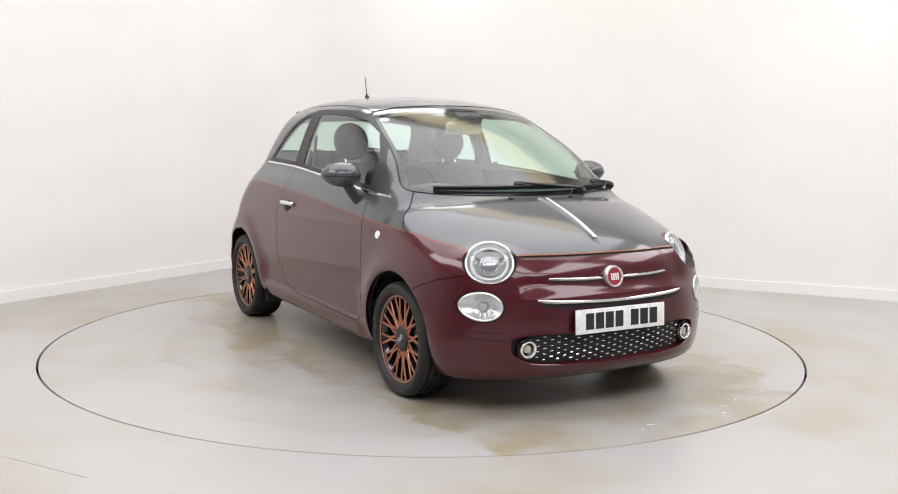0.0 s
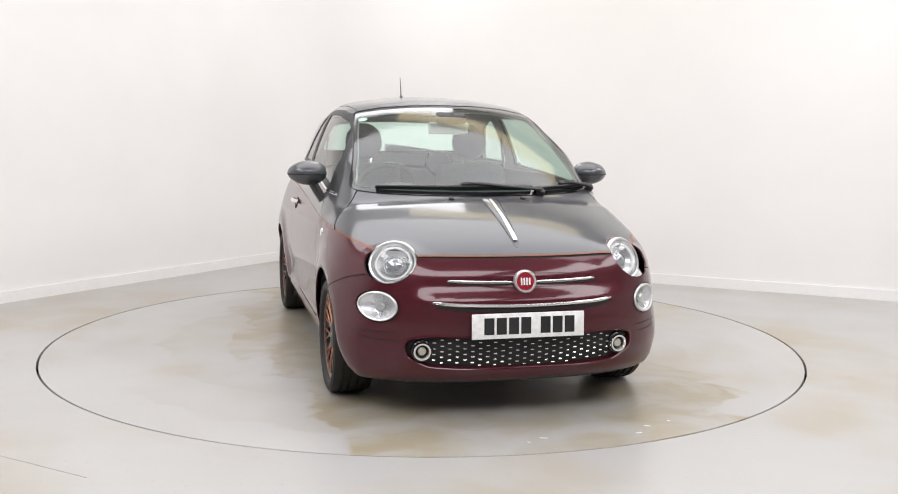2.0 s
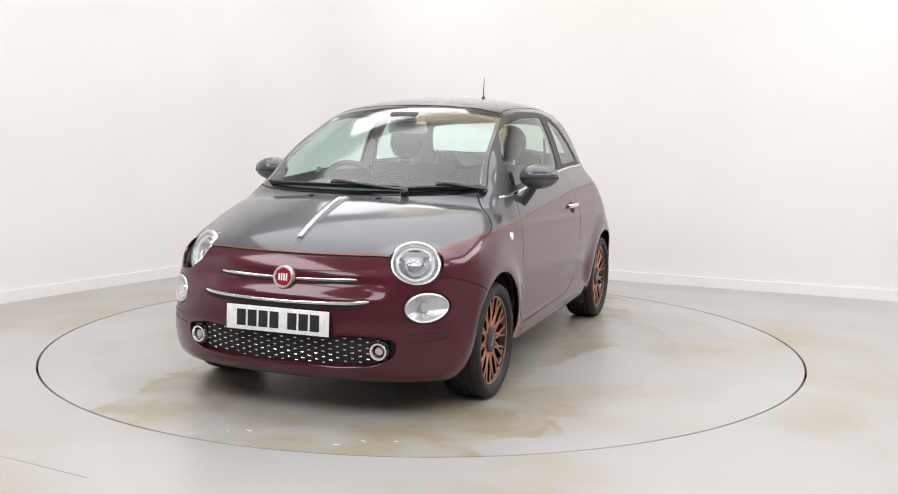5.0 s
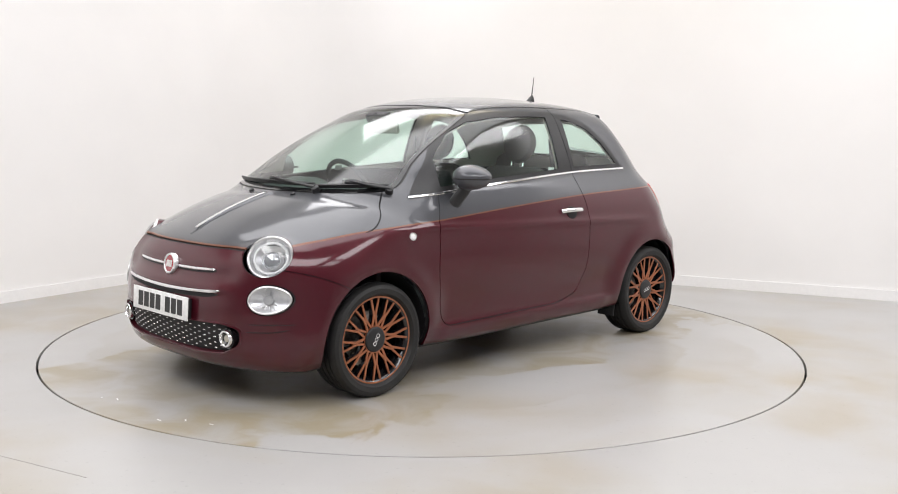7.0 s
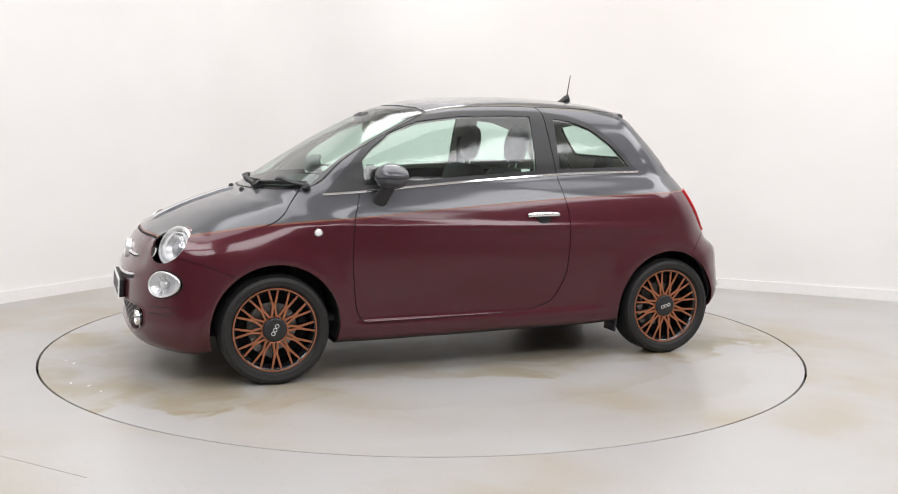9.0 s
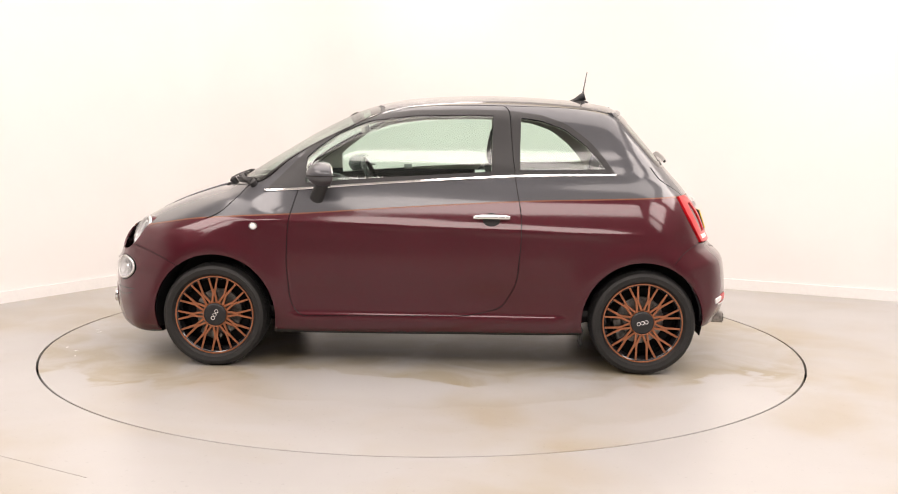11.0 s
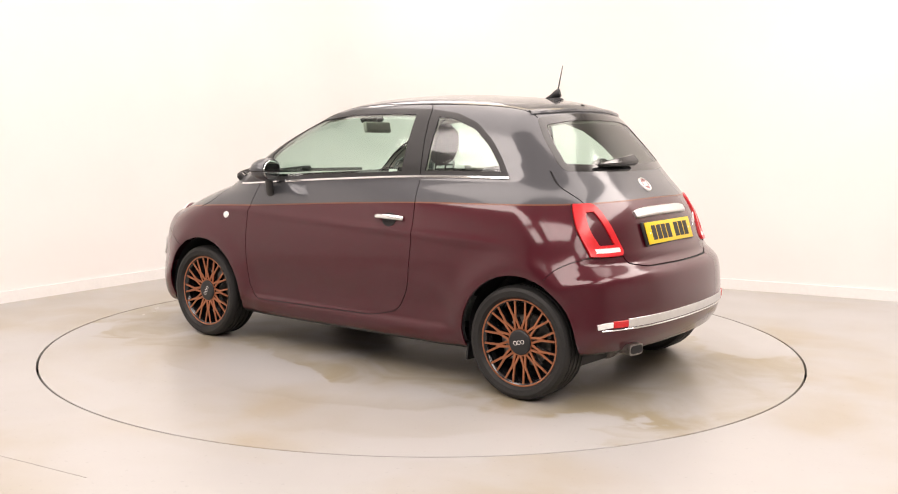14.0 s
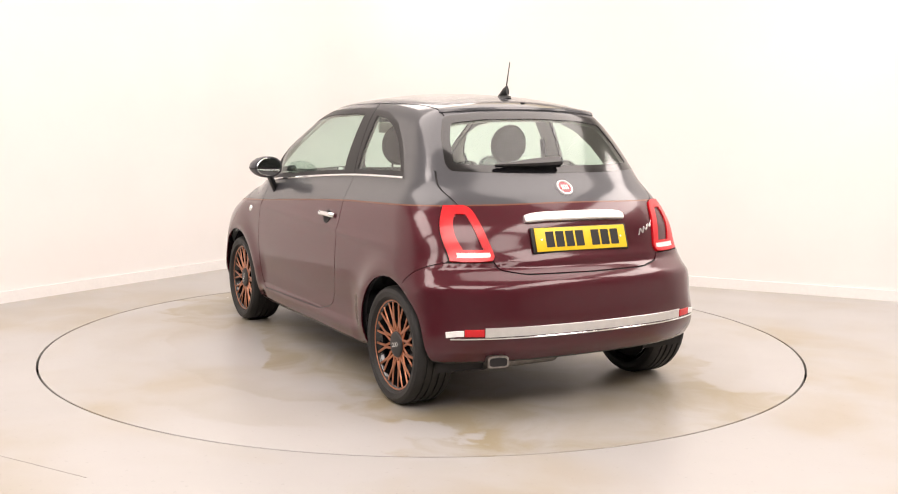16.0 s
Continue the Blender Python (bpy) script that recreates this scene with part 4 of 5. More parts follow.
for sg in (1, -1):
    ax = np.array((LAMP_A[0], sg * LAMP_A[1], LAMP_A[2]))
    mt = frame_at(np.array((LAMP_L[0], sg * LAMP_L[1], LAMP_L[2])) - ax * 0.010, ax) @ Matrix.Diagonal((1.13, 1, 1, 1))
    lamp = part("headlamp", b_lathe([(0.0875, 0.006), (0.091, 0.013), (0.098, 0.015), (0.1045, 0.010), (0.1065, 0.0), (0.1065, -0.03), (0.0875, -0.02)], mt, n=56, closed=True), M_SATIN, car, "round headlamp with a bright bezel")
    part("reflector", b_lathe([(0.088, 0.002), (0.078, -0.012), (0.060, -0.035), (0.03, -0.05), (0, -0.052)], mt, n=48), M_REFLECT, lamp, "silver reflector bowl")
    part("light_guide", b_lathe([(0.066, -0.004), (0.069, 0.004), (0.076, 0.005), (0.0795, -0.003), (0.072, -0.012)], mt, n=48, closed=True), M_WHITE, lamp, "pale ring light guide")
    part("lamp_collar", b_lathe([(0.1062, 0.002), (0.1085, -0.004), (0.118, -0.040), (0.127, -0.075), (0.134, -0.120)], mt, n=48), M_RED, lamp, "burgundy collar behind the bezel")
    pj = mt @ pose(0, -0.004, -0.03)
    part("projector", b_lathe([(0.046, -0.01), (0.046, 0.012), (0.040, 0.020), (0.036, 0.014)], pj, n=32), M_SATIN, lamp, "silver projector ring")
    part("projector_lens", b_lathe([(0.037, 0.012), (0.034, 0.020), (0.026, 0.027), (0.014, 0.031), (0, 0.032)], pj, n=32), M_LENS, lamp, "glassy projector lens")
    part("brow", b_box(0.125, 0.030, 0.012, mt @ pose(0, 0.046, -0.010, 30, 0, 0), 0.005), M_REFLECT, lamp, "silver brow across the bowl")
    part("cover", b_lathe([(0.092, 0.010), (0.080, 0.022), (0.055, 0.034), (0.028, 0.040), (0, 0.042)], mt, n=48), M_CLEAR, lamp, "clear domed headlamp cover")
    cy, cz = sg * 0.640, 0.514
    drl = part("daytime_lamp", surf_ring(cy, cz, 0.073, 0.060, 0.012, 0.007, 0.001), M_SATIN, car, "oval lower lamp with a clear cover")
    part("reflector", surf_disc(cy, cz, 0.073, 0.060, lambda r: -0.035 + 0.035 * r ** 2), M_REFLECT, drl, "pale fluted reflector")
    p, nm = on_front(cy, cz)
    mt = frame_at(p[0] - nm[0] * 0.028, nm[0])
    part("bulb", b_lathe([(0.022, 0.0), (0.022, 0.012), (0.016, 0.020), (0, 0.023)], mt, n=24), M_SATIN, drl, "silver bulb shield")
    for k in range(14):
        a = 2 * math.pi * k / 14
        part("flute", b_box(0.026, 0.0035, 0.006, mt @ pose(0.040 * math.cos(a), 0.037 * math.sin(a), 0.014, 0, -20, math.degrees(a)), 0.001), M_SATIN, drl)
    part("cover", surf_disc(cy, cz, 0.075, 0.062, lambda r: 0.003 + 0.008 * (1 - r * r)), M_CLEAR, drl, "clear oval cover")
    cy, cz = sg * 0.466, 0.325
    p, nm = on_front(cy, cz, -0.012)
    mt = frame_at(p[0], nm[0] * 0.4 + np.array((0.9, 0, 0)))
    fog = part("fog_lamp", b_lathe([(0.028, 0.016), (0.031, 0.021), (0.038, 0.021), (0.0405, 0.015), (0.0405, 0.0), (0.028, 0.0)], mt, n=36, closed=True), M_CHROME, car, "small fog lamp in a chrome ring")
    part("bezel", b_lathe([(0.0405, 0.0), (0.048, 0.004), (0.050, -0.02)], mt, n=36), M_GLOSSBLACK, fog, "black outer bezel")
    part("lens", b_lathe([(0.020, 0.002), (0.017, 0.010), (0.010, 0.013), (0, 0.014)], mt, n=28), M_FOG, fog, "beige fog lamp lens")
    part("cup", b_lathe([(0.030, 0.010), (0.020, 0.001), (0, 0.0)], mt, n=28), M_GLOSSBLACK, fog, "dark cup round the lens")

# lower grille with its rows of chrome chips
gr = patch("grille", lab == "cut_grille", [M_GAP], "black lower grille with rows of chrome chips", shift=-0.022)
gl_rim = np.array(rect([(-0.54, 0.375), (-0.44, 0.396), (-0.28, 0.392), (0.28, 0.392), (0.44, 0.396), (0.54, 0.375), (0.535, 0.30), (0.44, 0.250), (0.28, 0.240),
                        (-0.28, 0.240), (-0.44, 0.250), (-0.535, 0.30)], 0.035))
p, nn = on_front(gl_rim[:, 0], gl_rim[:, 1])
part("grille_edge", b_sweep([tuple(q) for q in p], [tuple(q) for q in nn], [(-0.006, -0.03), (0.006, -0.03), (0.006, 0.001), (0.003, 0.004), (-0.006, 0.002)], closed=True), M_RED, gr, "burgundy lip round the grille")
ch = b_box(0.0150, 0.0055, 0.004, None, 0.0012, 1)
chip_me = bpy.data.meshes.new("chip")
ch.to_mesh(chip_me)
ch.free()
chip_me.materials.append(M_CHROME)
spots = []
for k in range(-12, 13):
    for r in range(6):
        y, z = k * 0.0345, 0.252 + r * 0.0275 + (0.01375 if k % 2 else 0)
        if abs(y) < 0.415 and not (z > 0.372 and abs(y) < 0.27):
            spots.append((y, z))
spots = np.array(spots)
spots = spots[sd_poly(spots, gl_rim) < -0.012]
for q, n_ in zip(*on_front(spots[:, 0], spots[:, 1], -0.0195)):
    o = new("chip", chip_me)
    o.parent = gr
    o.matrix_basis = frame_at(q, n_)


def strip(name, path, w, h, material, parent, label, base=0.0, fn=on_front, taper=0.0, n=28):
    """A raised strip along a line of the shell."""
    q = spline(path, n)
    p, nn = fn(q[:, 0], q[:, 1])

    def sec(t):
        k = 1 - taper * (2 * abs(t - 0.5)) ** 6
        return slab(w * k, h * k, base)
    return part(name, b_sweep([tuple(x) for x in p], [tuple(x) for x in nn], sec), material, parent, label)


for sg in (1, -1):
    # recess shade put in as a flat dark strip under the bar
    strip("bar_recess_shade", [(sg * 0.05, 0.6165), (sg * 0.2, 0.6185), (sg * 0.352, 0.6245)], 0.021, 0.002, M_GAP, car, "dark strip for the shade in the recess round the chrome bar", taper=0.6)
    strip("upper_chrome_bar", [(sg * 0.052, 0.621), (sg * 0.2, 0.623), (sg * 0.345, 0.629)], 0.013, 0.011, M_CHROME, car, "slim chrome bar beside the badge", taper=0.7)
strip("lower_chrome_bar", [(-0.42, 0.541), (-0.30, 0.531), (0, 0.523), (0.30, 0.531), (0.42, 0.541)], 0.016, 0.012, M_CHROME, car, "long curved chrome bar", taper=0.8)
# no slot is cut: a dark strip on the bumper gives its shade
strip("lower_slot_shade", [(-0.41, 0.524), (-0.29, 0.514), (0, 0.506), (0.29, 0.514), (0.41, 0.524)], 0.021, 0.003, M_GAP, car, "dark strip for the shaded slot below the chrome bar", taper=0.8)
# bumper creases are drawn by their shade, as thin dark lines on smooth metal
for sg in (1, -1):
    strip("crease_shade", [(sg * 0.57, 0.400), (sg * 0.66, 0.402), (sg * 0.735, 0.405)], 0.004, 0.0015, M_GAP, car, "dark line for the shade in a bumper crease", taper=0.5)
    strip("crease_shade", [(sg * 0.56, 0.365), (sg * 0.66, 0.368), (sg * 0.72, 0.382)], 0.004, 0.0015, M_GAP, car, "dark line for the shade in a bumper crease", taper=0.5)
p, nn = on_top(np.linspace(1.69, 1.235, 24), np.zeros(24))


def spine(t):
    w, h = 0.010 + 0.036 * t ** 0.7, 0.0085 * min(1, t * 4 + 0.05)
    return [(-w, -0.004), (w, -0.004), (w * 0.98, 0.0), (w * 0.62, h), (-w * 0.62, h), (-w * 0.98, 0.0)]


part("bonnet_spine", b_sweep([tuple(x) for x in p], [tuple(x) for x in nn], spine), M_GREY, car, "raised grey spine along the bonnet", sharp=60)
p, nn = on_top(np.linspace(1.655, 1.255, 24), np.zeros(24))
part("bonnet_strip", b_sweep([tuple(x) for x in p], [tuple(x) for x in nn], lambda t: slab(0.021 - 0.006 * t, 0.004, 0.008)), M_SATIN, car, "chrome strip down the middle of the bonnet")


def badge(name, m, r):
    b = part(name, b_lathe([(r * 0.76, 0.009), (r * 0.82, 0.014), (r * 0.94, 0.013), (r, 0.006), (r, -0.012), (0, -0.012)], m, n=40), M_SATIN, car, "round chrome badge with a red centre", sharp=50)
    part("badge_face", b_lathe([(r * 0.82, 0.006), (r * 0.80, 0.0095), (0, 0.011)], m, n=40), M_BADGE, b, "dark red enamel face")
    for x in (-0.36, -0.12, 0.12, 0.36):
        part("badge_bar", b_box(r * 0.14, r * 0.62, 0.003, m @ pose(x * r, 0, 0.0115), 0.0005, 1), M_WHITE, b)


p, nn = on_front(0.0, 0.624, 0.008)
badge("front_badge", frame_at(p[0], nn[0] + np.array((0.3, 0, 0))), 0.052)
p, nn = on_rear(0.0, 1.020, -0.005)
badge("rear_badge", frame_at(p[0], nn[0]), 0.045)


def plate(name, m, material, label):
    pl = part(name, b_box(0.52, 0.111, 0.006, m, 0.002), material, car, label)
    x = -0.205
    for k in range(7):
        w = 0.046
        x += 0.034 if k == 4 else 0
        part("plate_bar", b_box(w, 0.074, 0.0016, m @ pose(x + w / 2, 0, 0.0036), 0.0004, 1), M_BLACK, pl)
        x += w + 0.0105
    for sx in (-0.228, 0.228):
        part("screw", b_lathe([(0.005, 0.003), (0.005, 0.0055), (0, 0.0065)], m @ pose(sx, 0, 0), n=10), M_WHITE, pl)
    return pl


plate("front_number_plate", pose(1.866, 0, 0.441, 90, 0, 90) @ pose(0, 0, 0, -3, 0, 0), M_WHITE, "white number plate with black bars")
part("plate_holder", b_box(0.50, 0.095, 0.024, pose(1.851, 0, 0.441, 90, 0, 90) @ pose(0, 0, 0, -3, 0, 0), 0.004), M_BLACK, car, "black plate holder")
p, nn = on_rear(0.0, 0.792, 0.003)
mt = frame_at(p[0], nn[0])
part("plate_recess", b_box(0.55, 0.122, 0.012, mt @ pose(0, 0, -0.006), 0.004), M_BLACK, car, "dark plate recess")
plate("rear_number_plate", mt @ pose(0, 0, 0.005), M_YELLOW, "yellow number plate with black bars")
strip("tailgate_chrome_bar", [(-0.285, 0.884), (-0.15, 0.892), (0.15, 0.892), (0.285, 0.884)], 0.048, 0.022, M_SATIN, car, "wide chrome grip over the rear plate", fn=on_rear, taper=0.35)
strip("script_badge", [(-0.375, 0.790), (-0.392, 0.815), (-0.405, 0.800), (-0.420, 0.822), (-0.436, 0.812), (-0.455, 0.834), (-0.470, 0.826), (-0.490, 0.848), (-0.515, 0.856)], 0.010, 0.003, M_CHROME, car, "small slanted chrome script badge", fn=on_rear, taper=0.5)

# rear lamps
for sd, sg in ((left, 1), (~left, -1)):
    sel = (lab == "tail_lamp") & sd
    hole = sel & (f_tail_hole(C) <= 0) & (C[:, 2] > 0.754)
    strip_lens = sel & (C[:, 2] <= 0.742) & (tf <= -0.016)
    tlm = patch("tail_lamp", sel & ~hole & ~strip_lens, [M_REDLENS], "red wraparound tail lamp", shift=0.010, depth=0.02)
    patch("lamp_centre", hole, [M_RED], "burgundy centre of the lamp", shift=0.003, parent=tlm)
    patch("reverse_lens", strip_lens, [M_WHITE], "pale lower lens", shift=0.008, depth=0.01, parent=tlm)

# rear bumper trim
trim = strip("bumper_chrome", [(-0.70, 0.377), (-0.45, 0.378), (0.0, 0.378), (0.45, 0.378), (0.70, 0.377)], 0.008, 0.010, M_CHROME, car, "thin chrome line along the rear bumper", fn=on_rear, n=16)
strip("bumper_insert", [(-0.56, 0.404), (-0.3, 0.405), (0.0, 0.405), (0.3, 0.405), (0.56, 0.404)], 0.042, 0.004, M_SATIN, car, "satin silver bumper insert", fn=on_rear, n=16)
for sg in (1, -1):
    strip("rear_reflector", [(sg * 0.565, 0.403), (sg * 0.60, 0.403), (sg * 0.645, 0.403)], 0.032, 0.008, M_REDLENS, car, "red bumper reflector", fn=on_rear, n=8)
    strip("bumper_lamp", [(sg * 0.648, 0.402), (sg * 0.68, 0.400), (sg * 0.715, 0.394)], 0.026, 0.008, M_WHITE, car, "clear bumper lamp", fn=on_rear, n=8)
path = [(-1.30, 0.44, 0.250), (-1.48, 0.47, 0.268), (-1.635, 0.50, 0.270)]
pipe = part("exhaust_tip", b_sweep([tuple(q) for q in spline(path, 6)], (0, 0, 1), lambda t: soft_box(0.036 + 0.014 * t, 0.027)), M_STEEL, car, "wide flattened steel exhaust tailpipe")
# the pipe is solid; a black plug at its end paints the shaded hollow
part("exhaust_mouth_shade", b_sweep([(-1.630, 0.499, 0.270), (-1.639, 0.501, 0.270)], (0, 0, 1), soft_box(0.041, 0.019)), M_GAP, pipe, "dark plug for the shaded hollow of the pipe")
part("silencer", b_sweep([(-1.42, 0.10, 0.245), (-1.42, 0.48, 0.245)], (0, 0, 1), circ(0.11, 20, 0.055)), M_STEEL, car, "steel silencer box")
part("rear_axle", b_sweep([(-1.15, -0.6, 0.27), (-1.15, 0.6, 0.27)], (0, 0, 1), circ(0.045, 12)), M_BLACK, car, "black rear axle beam")

# ---- side fittings ----
for sg in (1, -1):
    xs = np.linspace(0.885, -1.0, 60)
    zs = graph([(0.885, 0.9505), (0.67, 0.966), (0.14, 1.008), (-0.46, 1.046), (-1.0, 1.058)])(xs) - 0.001
    p, nn = on_side(xs, zs, 0.0, sg)
    part("belt_trim", b_sweep([tuple(q) for q in p], [tuple(q) for q in nn], slab(0.013, 0.008)), M_CHROME, car, "chrome strip below the side windows")
    p, nn = on_side(-0.336, 0.822, 0.0, sg)
    # the door isn't hollowed: a slightly raised black disc stands for the recess's shade
    cup = part("handle_recess_shade", b_lathe([(0.038, -0.004), (0.036, 0.0045), (0, 0.006)], frame_at(p[0] + np.array((0, 0, -0.004)), nn[0]) @ Matrix.Diagonal((1.25, 1, 1, 1)), n=28), M_GAP, car, "dark disc for the shade in the recess behind the handle")
    xs = np.linspace(-0.245, -0.428, 14)
    p, nn = on_side(xs, np.full(14, 0.828), 0.0, sg)
    lift = [0.006 + 0.026 * math.sin(math.pi * min(1, max(0, k / 13))) ** 0.4 for k in range(14)]
    part("door_handle", b_sweep([tuple(q + n_ * l) for q, n_, l in zip(p, nn, lift)], [tuple(q) for q in nn], circ(0.0125, 12, 0.009)), M_CHROME, car, "chrome pull handle")
    p, nn = on_side(0.932, 0.766, 0.0, sg)
    mt = frame_at(p[0], nn[0])
    rp = part("side_repeater", b_lathe([(0.021, 0.0), (0.020, 0.006), (0.015, 0.007)], mt @ Matrix.Diagonal((1.15, 1, 0.55, 1)), n=24), M_CHROME, car, "small oval side repeater")
    part("repeater_lens", b_lathe([(0.0155, 0.006), (0.010, 0.009), (0, 0.010)], mt @ Matrix.Diagonal((1.15, 1, 0.55, 1)), n=24), M_WHITE, rp, "pale lens")
    # mirror
    bm = bmesh.new()
    bmesh.ops.create_uvsphere(bm, u_segments=32, v_segments=20, radius=1)
    for v in bm.verts:
        if v.co.x < -0.35:
            v.co.x = -0.35 - 0.12 * (v.co.x + 0.35)
        v.co = Vector((v.co.x * 0.090, v.co.y * 0.106 * (1 - 0.06 * v.co.x), v.co.z * 0.066 * (1 - 0.1 * v.co.y * sg)))
    mm = pose(0.550, sg * 0.818, 1.047, 0, 0, sg * 17)
    bm.transform(mm)
    mir = part("door_mirror", bm, M_GREY, car, "rounded grey door mirror")
    part("mirror_glass", b_lathe([(1.0, 0), (0.97, 0.02), (0, 0.02)], mm @ pose(-0.0325, 0, 0, 0, -90, 0) @ Matrix.Diagonal((0.055, 0.088, 0.2, 1)), n=36), M_MIRROR, mir, "mirror glass")
    part("mirror_seam", b_lathe([(1.0, -0.003), (1.012, -0.0015), (1.012, 0.0015), (1.0, 0.003)], mm @ pose(0, 0, -0.006) @ Matrix.Diagonal((0.0893, 0.1055, 1, 1)), n=40, closed=True), M_GAP, mir, "dark seam round the housing")
    part("mirror_arm", b_sweep([tuple(q) for q in spline([(0.605, sg * 0.735, 0.895), (0.59, sg * 0.757, 0.935), (0.565, sg * 0.785, 0.985), (0.550, sg * 0.80, 1.02)], 6)],
                               (0, sg, 0.3), lambda t: circ(0.040 - 0.008 * t, 14, 0.019)), M_BLACK, mir, "dark mirror arm")

# aerial, wipers, washers
p, nn = on_top(-0.853, 0.0)
az = p[0][2]
bm = b_sweep([(-0.80, 0, az - 0.004), (-0.835, 0, az + 0.010), (-0.865, 0, az + 0.030), (-0.885, 0, az + 0.036)], (0, 0, 1), lambda t: circ(0.010 + 0.012 * (1 - abs(2 * t - 1)), 10, 0.014 + 0.012 * t))
aer = part("aerial", bm, M_BLACK, car, "black roof aerial")
part("aerial_foot", b_lathe([(0.034, 0), (0.030, 0.008), (0.016, 0.014), (0, 0.016)], pose(-0.858, 0, az - 0.003) @ Matrix.Diagonal((1.5, 0.8, 1, 1)), n=24), M_BLACK, aer, "black aerial foot")
part("aerial_rod", b_sweep([(-0.868, 0, az + 0.03), (-0.895, -0.004, az + 0.18)], (0, 1, 0), lambda t: circ(0.0042 - 0.002 * t, 8)), M_BLACK, aer, "thin rod")


def wiper(y0, z0, y1, z1, yp, zp, ya, za, label):
    """A blade from (y0, z0) to (y1, z1) on the glass, and its arm from the pivot to the blade's middle."""
    ys, zs = np.linspace(y0, y1, 20), np.linspace(z0, z1, 20)
    p, nn = on_front(ys, zs, 0.012, 1.7, 0.2)
    w = part("wiper", b_sweep([tuple(q) for q in p], [tuple(q) for q in nn], lambda t: [(-0.006, -0.008), (0.006, -0.008), (0.004, 0.012), (-0.004, 0.012)]), M_BLACK, car, label)
    ys, zs = np.linspace(yp, ya, 12), np.linspace(zp, za, 12)
    p, nn = on_front(ys, zs, 0.026, 1.7, 0.2)
    part("wiper_arm", b_sweep([tuple(q) for q in p], [tuple(q) for q in nn], lambda t: slab(0.020 - 0.008 * t, 0.010)), M_BLACK, w, "black wiper arm")
    p, nn = on_front(ya, za, 0.020, 1.7, 0.2)
    part("wiper_joint", b_box(0.07, 0.026, 0.024, frame_at(p[0], nn[0]), 0.007), M_BLACK, w, "black blade joint")
    p, nn = on_front(yp, zp, 0.014, 1.7, 0.2)
    part("wiper_pivot", b_lathe([(0.022, -0.02), (0.020, 0.012), (0.010, 0.018), (0, 0.019)], frame_at(p[0], nn[0]), n=18), M_BLACK, w, "black pivot cap")


wiper(-0.53, 0.990, 0.26, 0.990, 0.30, 0.968, -0.08, 1.000, "long black windscreen wiper")
wiper(0.27, 0.982, 0.62, 0.998, 0.64, 0.978, 0.46, 1.002, "short black windscreen wiper")
for y in (-0.185, 0.185):
    p, nn = on_front(y, 0.949, 0.0, 1.7, 0.4)
    part("washer_jet", b_lathe([(0.015, -0.004), (0.014, 0.008), (0.007, 0.013), (0, 0.014)], frame_at(p[0], nn[0]), n=16), M_BLACK, car, "small black washer jet")
ys, zs = np.linspace(-0.02, 0.33, 16), np.linspace(1.128, 1.112, 16)
p, nn = on_rear(ys, zs, 0.014)
part("rear_wiper", b_sweep([tuple(q) for q in p], [tuple(q) for q in nn], lambda t: slab(0.056 - 0.044 * t ** 1.3, 0.034 - 0.018 * t)), M_GLOSSBLACK, car, "black tapered rear wiper")
p, nn = on_rear(0.0, 1.425, 0.002)
# dark washer nozzle, no lamp
part("rear_washer_nozzle", b_box(0.022, 0.012, 0.008, frame_at(p[0], nn[0]), 0.003), M_GAP, car, "small dark washer nozzle over the rear window")
ys = np.linspace(-0.46, 0.46, 40)
p, nn = on_rear(ys, 1.400 - 0.10 * ys ** 2, 0.0)
part("roof_spoiler", b_sweep([tuple(q) for q in p], [(-1, 0, 0.35)] * 40, lambda t: [(-0.020, -0.03), (0.020, -0.03), (0.014, 0.004), (0.002, 0.014), (-0.010, 0.014), (-0.018, 0.004)]), M_GREY, car, "grey lip over the rear window")

# ---- cabin ----
def cushion(sx, sy, sz, m, r):
    bm = b_box(sx, sy, sz, None, r, 4)
    bm.transform(m)
    return bm


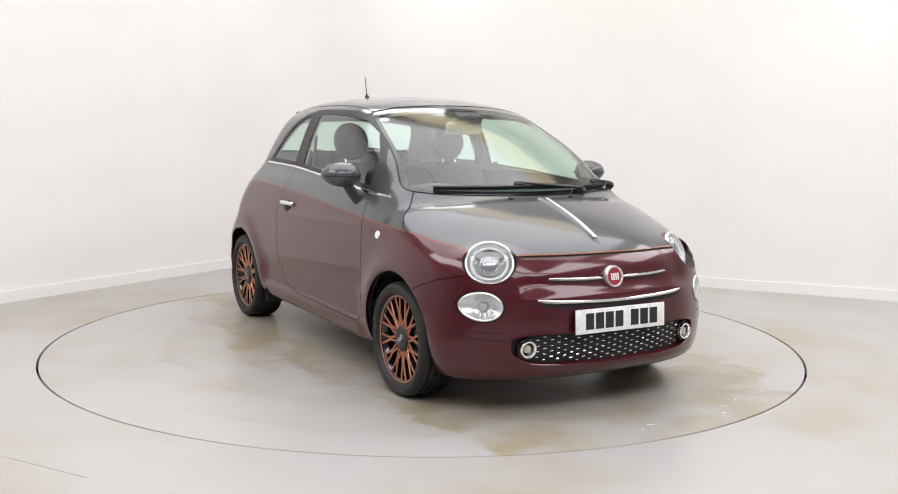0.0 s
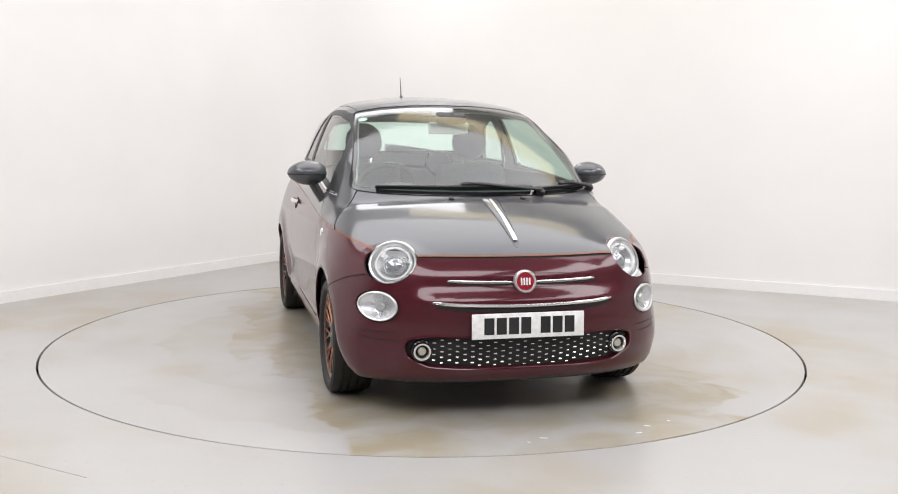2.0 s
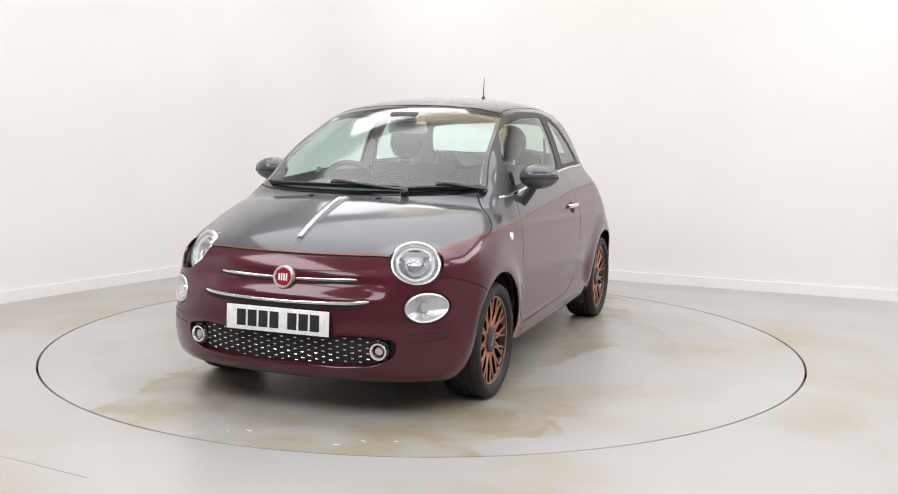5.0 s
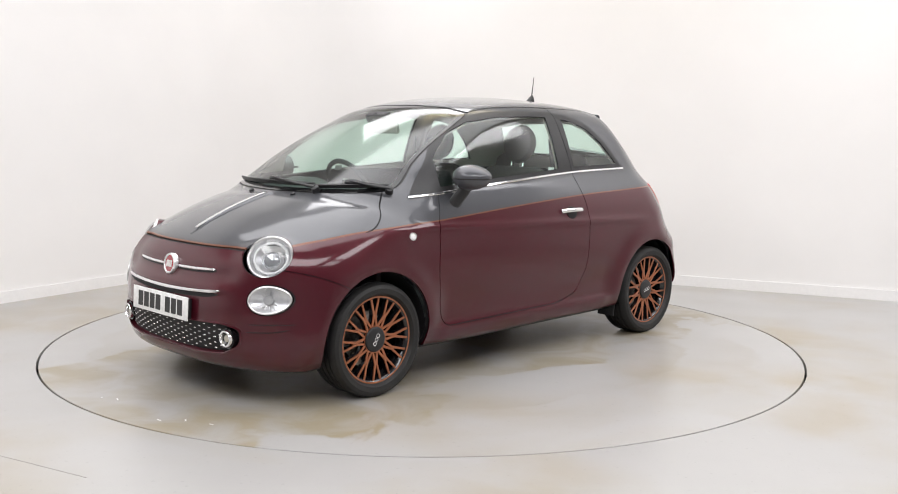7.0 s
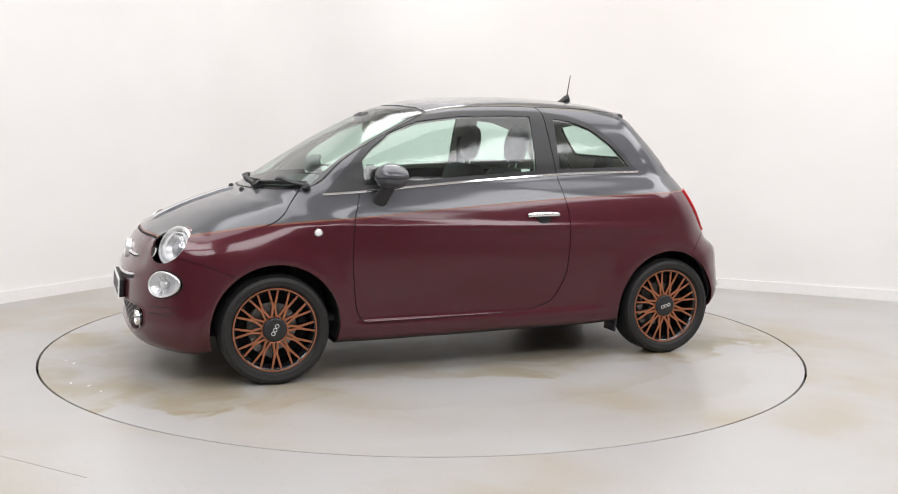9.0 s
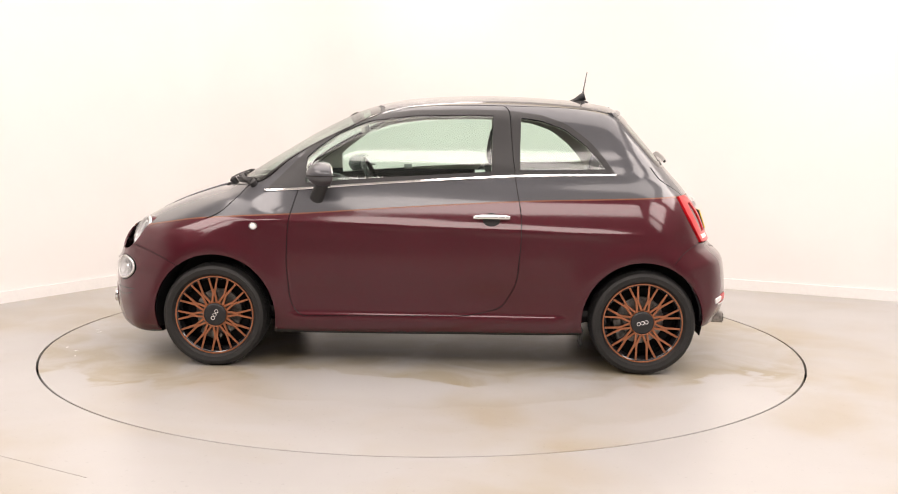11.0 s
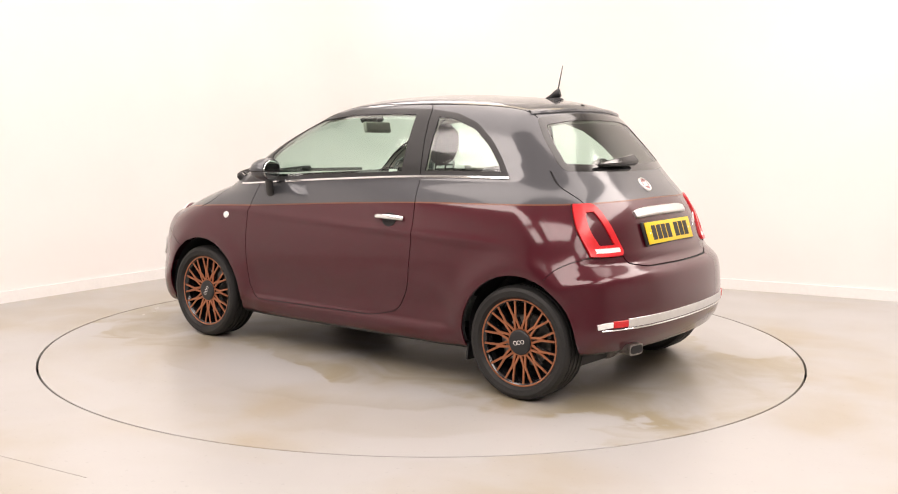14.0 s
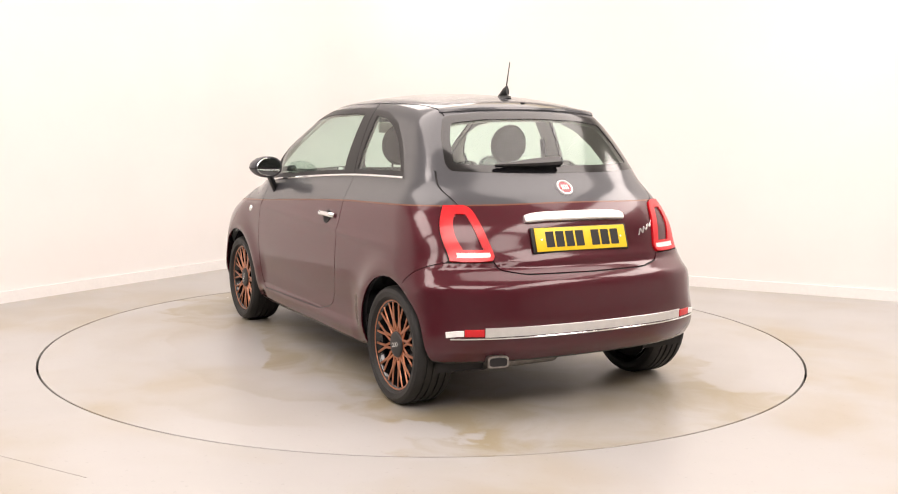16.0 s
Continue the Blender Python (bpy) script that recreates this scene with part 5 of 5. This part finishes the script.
for sg in (1, -1):
    st = part("front_seat", cushion(0.50, 0.46, 0.17, pose(0.10, sg * 0.35, 0.46, 0, -6, 0), 0.06), M_DARKCLOTH, car, "dark cloth front seat with a round headrest")
    part("seat_back", cushion(0.15, 0.46, 0.60, pose(-0.25, sg * 0.35, 0.78, 0, -17, 0), 0.065), M_DARKCLOTH, st, "dark cloth seat back")
    part("headrest", b_lathe([(0, -0.045), (0.07, -0.045), (0.105, -0.028), (0.118, 0.0), (0.105, 0.028), (0.07, 0.045), (0, 0.047)], pose(-0.36, sg * 0.35, 1.205, 0, 80, 0), n=36), M_DARKCLOTH, st, "round dark headrest")
    for dy in (-0.045, 0.045):
        part("headrest_post", b_sweep([(-0.325, sg * 0.35 + dy, 1.02), (-0.355, sg * 0.35 + dy, 1.15)], (0, 1, 0), circ(0.006, 8)), M_CHROME, st, "steel headrest post")
    part("rear_headrest", b_lathe([(0, -0.04), (0.06, -0.04), (0.09, -0.02), (0.095, 0.0), (0.085, 0.03), (0, 0.04)], pose(-0.98, sg * 0.30, 1.045, 0, 78, 0), n=30), M_DARKCLOTH, car, "small round rear headrest")
    part("belt_strap", b_sweep([tuple(q) for q in spline([(-0.40, sg * 0.575, 1.24), (-0.40, sg * 0.60, 1.0), (-0.38, sg * 0.62, 0.7)], 5)], (1, 0, 0), slab(0.004, 0.045)), M_DASH, car, "dark seat belt strap")
part("rear_bench", cushion(0.45, 1.10, 0.16, pose(-0.72, 0, 0.50, 0, -6, 0), 0.05), M_DARKCLOTH, car, "dark cloth rear bench")
part("rear_backrest", cushion(0.13, 1.12, 0.50, pose(-0.98, 0, 0.76, 0, -14, 0), 0.05), M_DARKCLOTH, car, "dark cloth rear backrest")
part("parcel_shelf", cushion(0.34, 1.06, 0.03, pose(-1.18, 0, 0.955), 0.008), M_DASH, car, "dark parcel shelf")
part("cabin_floor", b_box(2.4, 1.30, 0.03, pose(-0.2, 0, 0.30)), M_DASH, car, "dark cabin carpet")
xs = [(1.12, 0.90), (0.98, 0.945), (0.82, 0.965), (0.66, 0.955), (0.58, 0.92), (0.56, 0.82), (0.60, 0.68), (0.80, 0.55)]
bm = bmesh.new()
rows = []
for y in np.linspace(-0.66, 0.66, 23):
    hood = 0.045 * math.exp(-((y + 0.35) / 0.14) ** 2)
    rows.append([bm.verts.new((x - 0.25 * y * y + 0.02, y, z + hood * (1 if i in (2, 3, 4) else 0))) for i, (x, z) in enumerate(xs)])
for a, b in zip(rows, rows[1:]):
    for i in range(len(xs) - 1):
        bm.faces.new((a[i], b[i], b[i + 1], a[i + 1]))
part("dashboard", bm, M_DASH, car, "dark dashboard with an instrument hood")
part("firewall", b_box(0.03, 1.30, 0.60, pose(1.03, 0, 0.60)), M_GAP, car, "dark firewall")
sw = part("steering_wheel", b_sweep([(0.185 * math.cos(a), 0.185 * math.sin(a), 0) for a in np.linspace(0, 2 * math.pi, 41)[:-1]], (0, 0, 1), circ(0.015, 10), closed=True), M_BLACK, car, "dark three-spoke steering wheel")
sw.matrix_basis = pose(0.40, -0.35, 0.925, 0, -64, 0)
part("boss", b_lathe([(0.075, -0.03), (0.07, 0.0), (0.05, 0.012), (0, 0.015)], None, n=28), M_BLACK, sw, "round wheel boss")
for a in (90, -90, 180):
    part("wheel_spoke", b_box(0.12, 0.034, 0.012, pose(0, 0, -0.006, 0, 0, a) @ pose(0.115, 0, 0), 0.004), M_SATIN, sw, "silver spoke")
part("column", b_sweep([(0.42, -0.35, 0.91), (0.72, -0.35, 0.78)], (0, 0, 1), circ(0.045, 14)), M_BLACK, car, "dark steering column")
rm = part("rear_view_mirror", cushion(0.03, 0.235, 0.068, pose(0.43, 0, 1.295, 0, 12, 0), 0.012), M_LINER, car, "grey rear-view mirror")
part("mirror_stem", b_sweep([(0.43, 0, 1.32), (0.50, 0, 1.372)], (0, 1, 0), circ(0.012, 10)), M_BLACK, rm, "dark mirror stem")
part("sensor_box", cushion(0.06, 0.17, 0.055, pose(0.475, 0, 1.352, 0, 28, 0), 0.015), M_DASH, car, "dark sensor box behind the windscreen")
p, nn = on_front(-0.49, 1.342, -0.006, 1.7, 0.1)
part("screen_sticker", b_lathe([(0.026, 0), (0.026, 0.001), (0, 0.001)], frame_at(p[0], nn[0]) @ Matrix.Diagonal((1.2, 0.8, 1, 1)), n=24), M_WHITE, car, "small round white sticker")
for x, z in ((-0.27, 1.062), (0.22, 1.035)):
    p, nn = on_side(x, z, -0.008, 1 if x < 0 else -1)
    part("window_sticker", b_box(0.055, 0.034, 0.001, frame_at(p[0], nn[0])), M_WHITE, car, "small pale window sticker")


# ---- what moves ----
def motions():
    rows_car, rows_table = [], []
    for i, a in enumerate(TH):
        turn = pose(0, 0, 0, 0, 0, a)
        rows_car.append((i * 0.5, turn @ pose(OFF[0], OFF[1], 0)))
        rows_table.append((i * 0.5, turn))
    walk(car, rows_car)
    walk(turntable, rows_table)


motions()
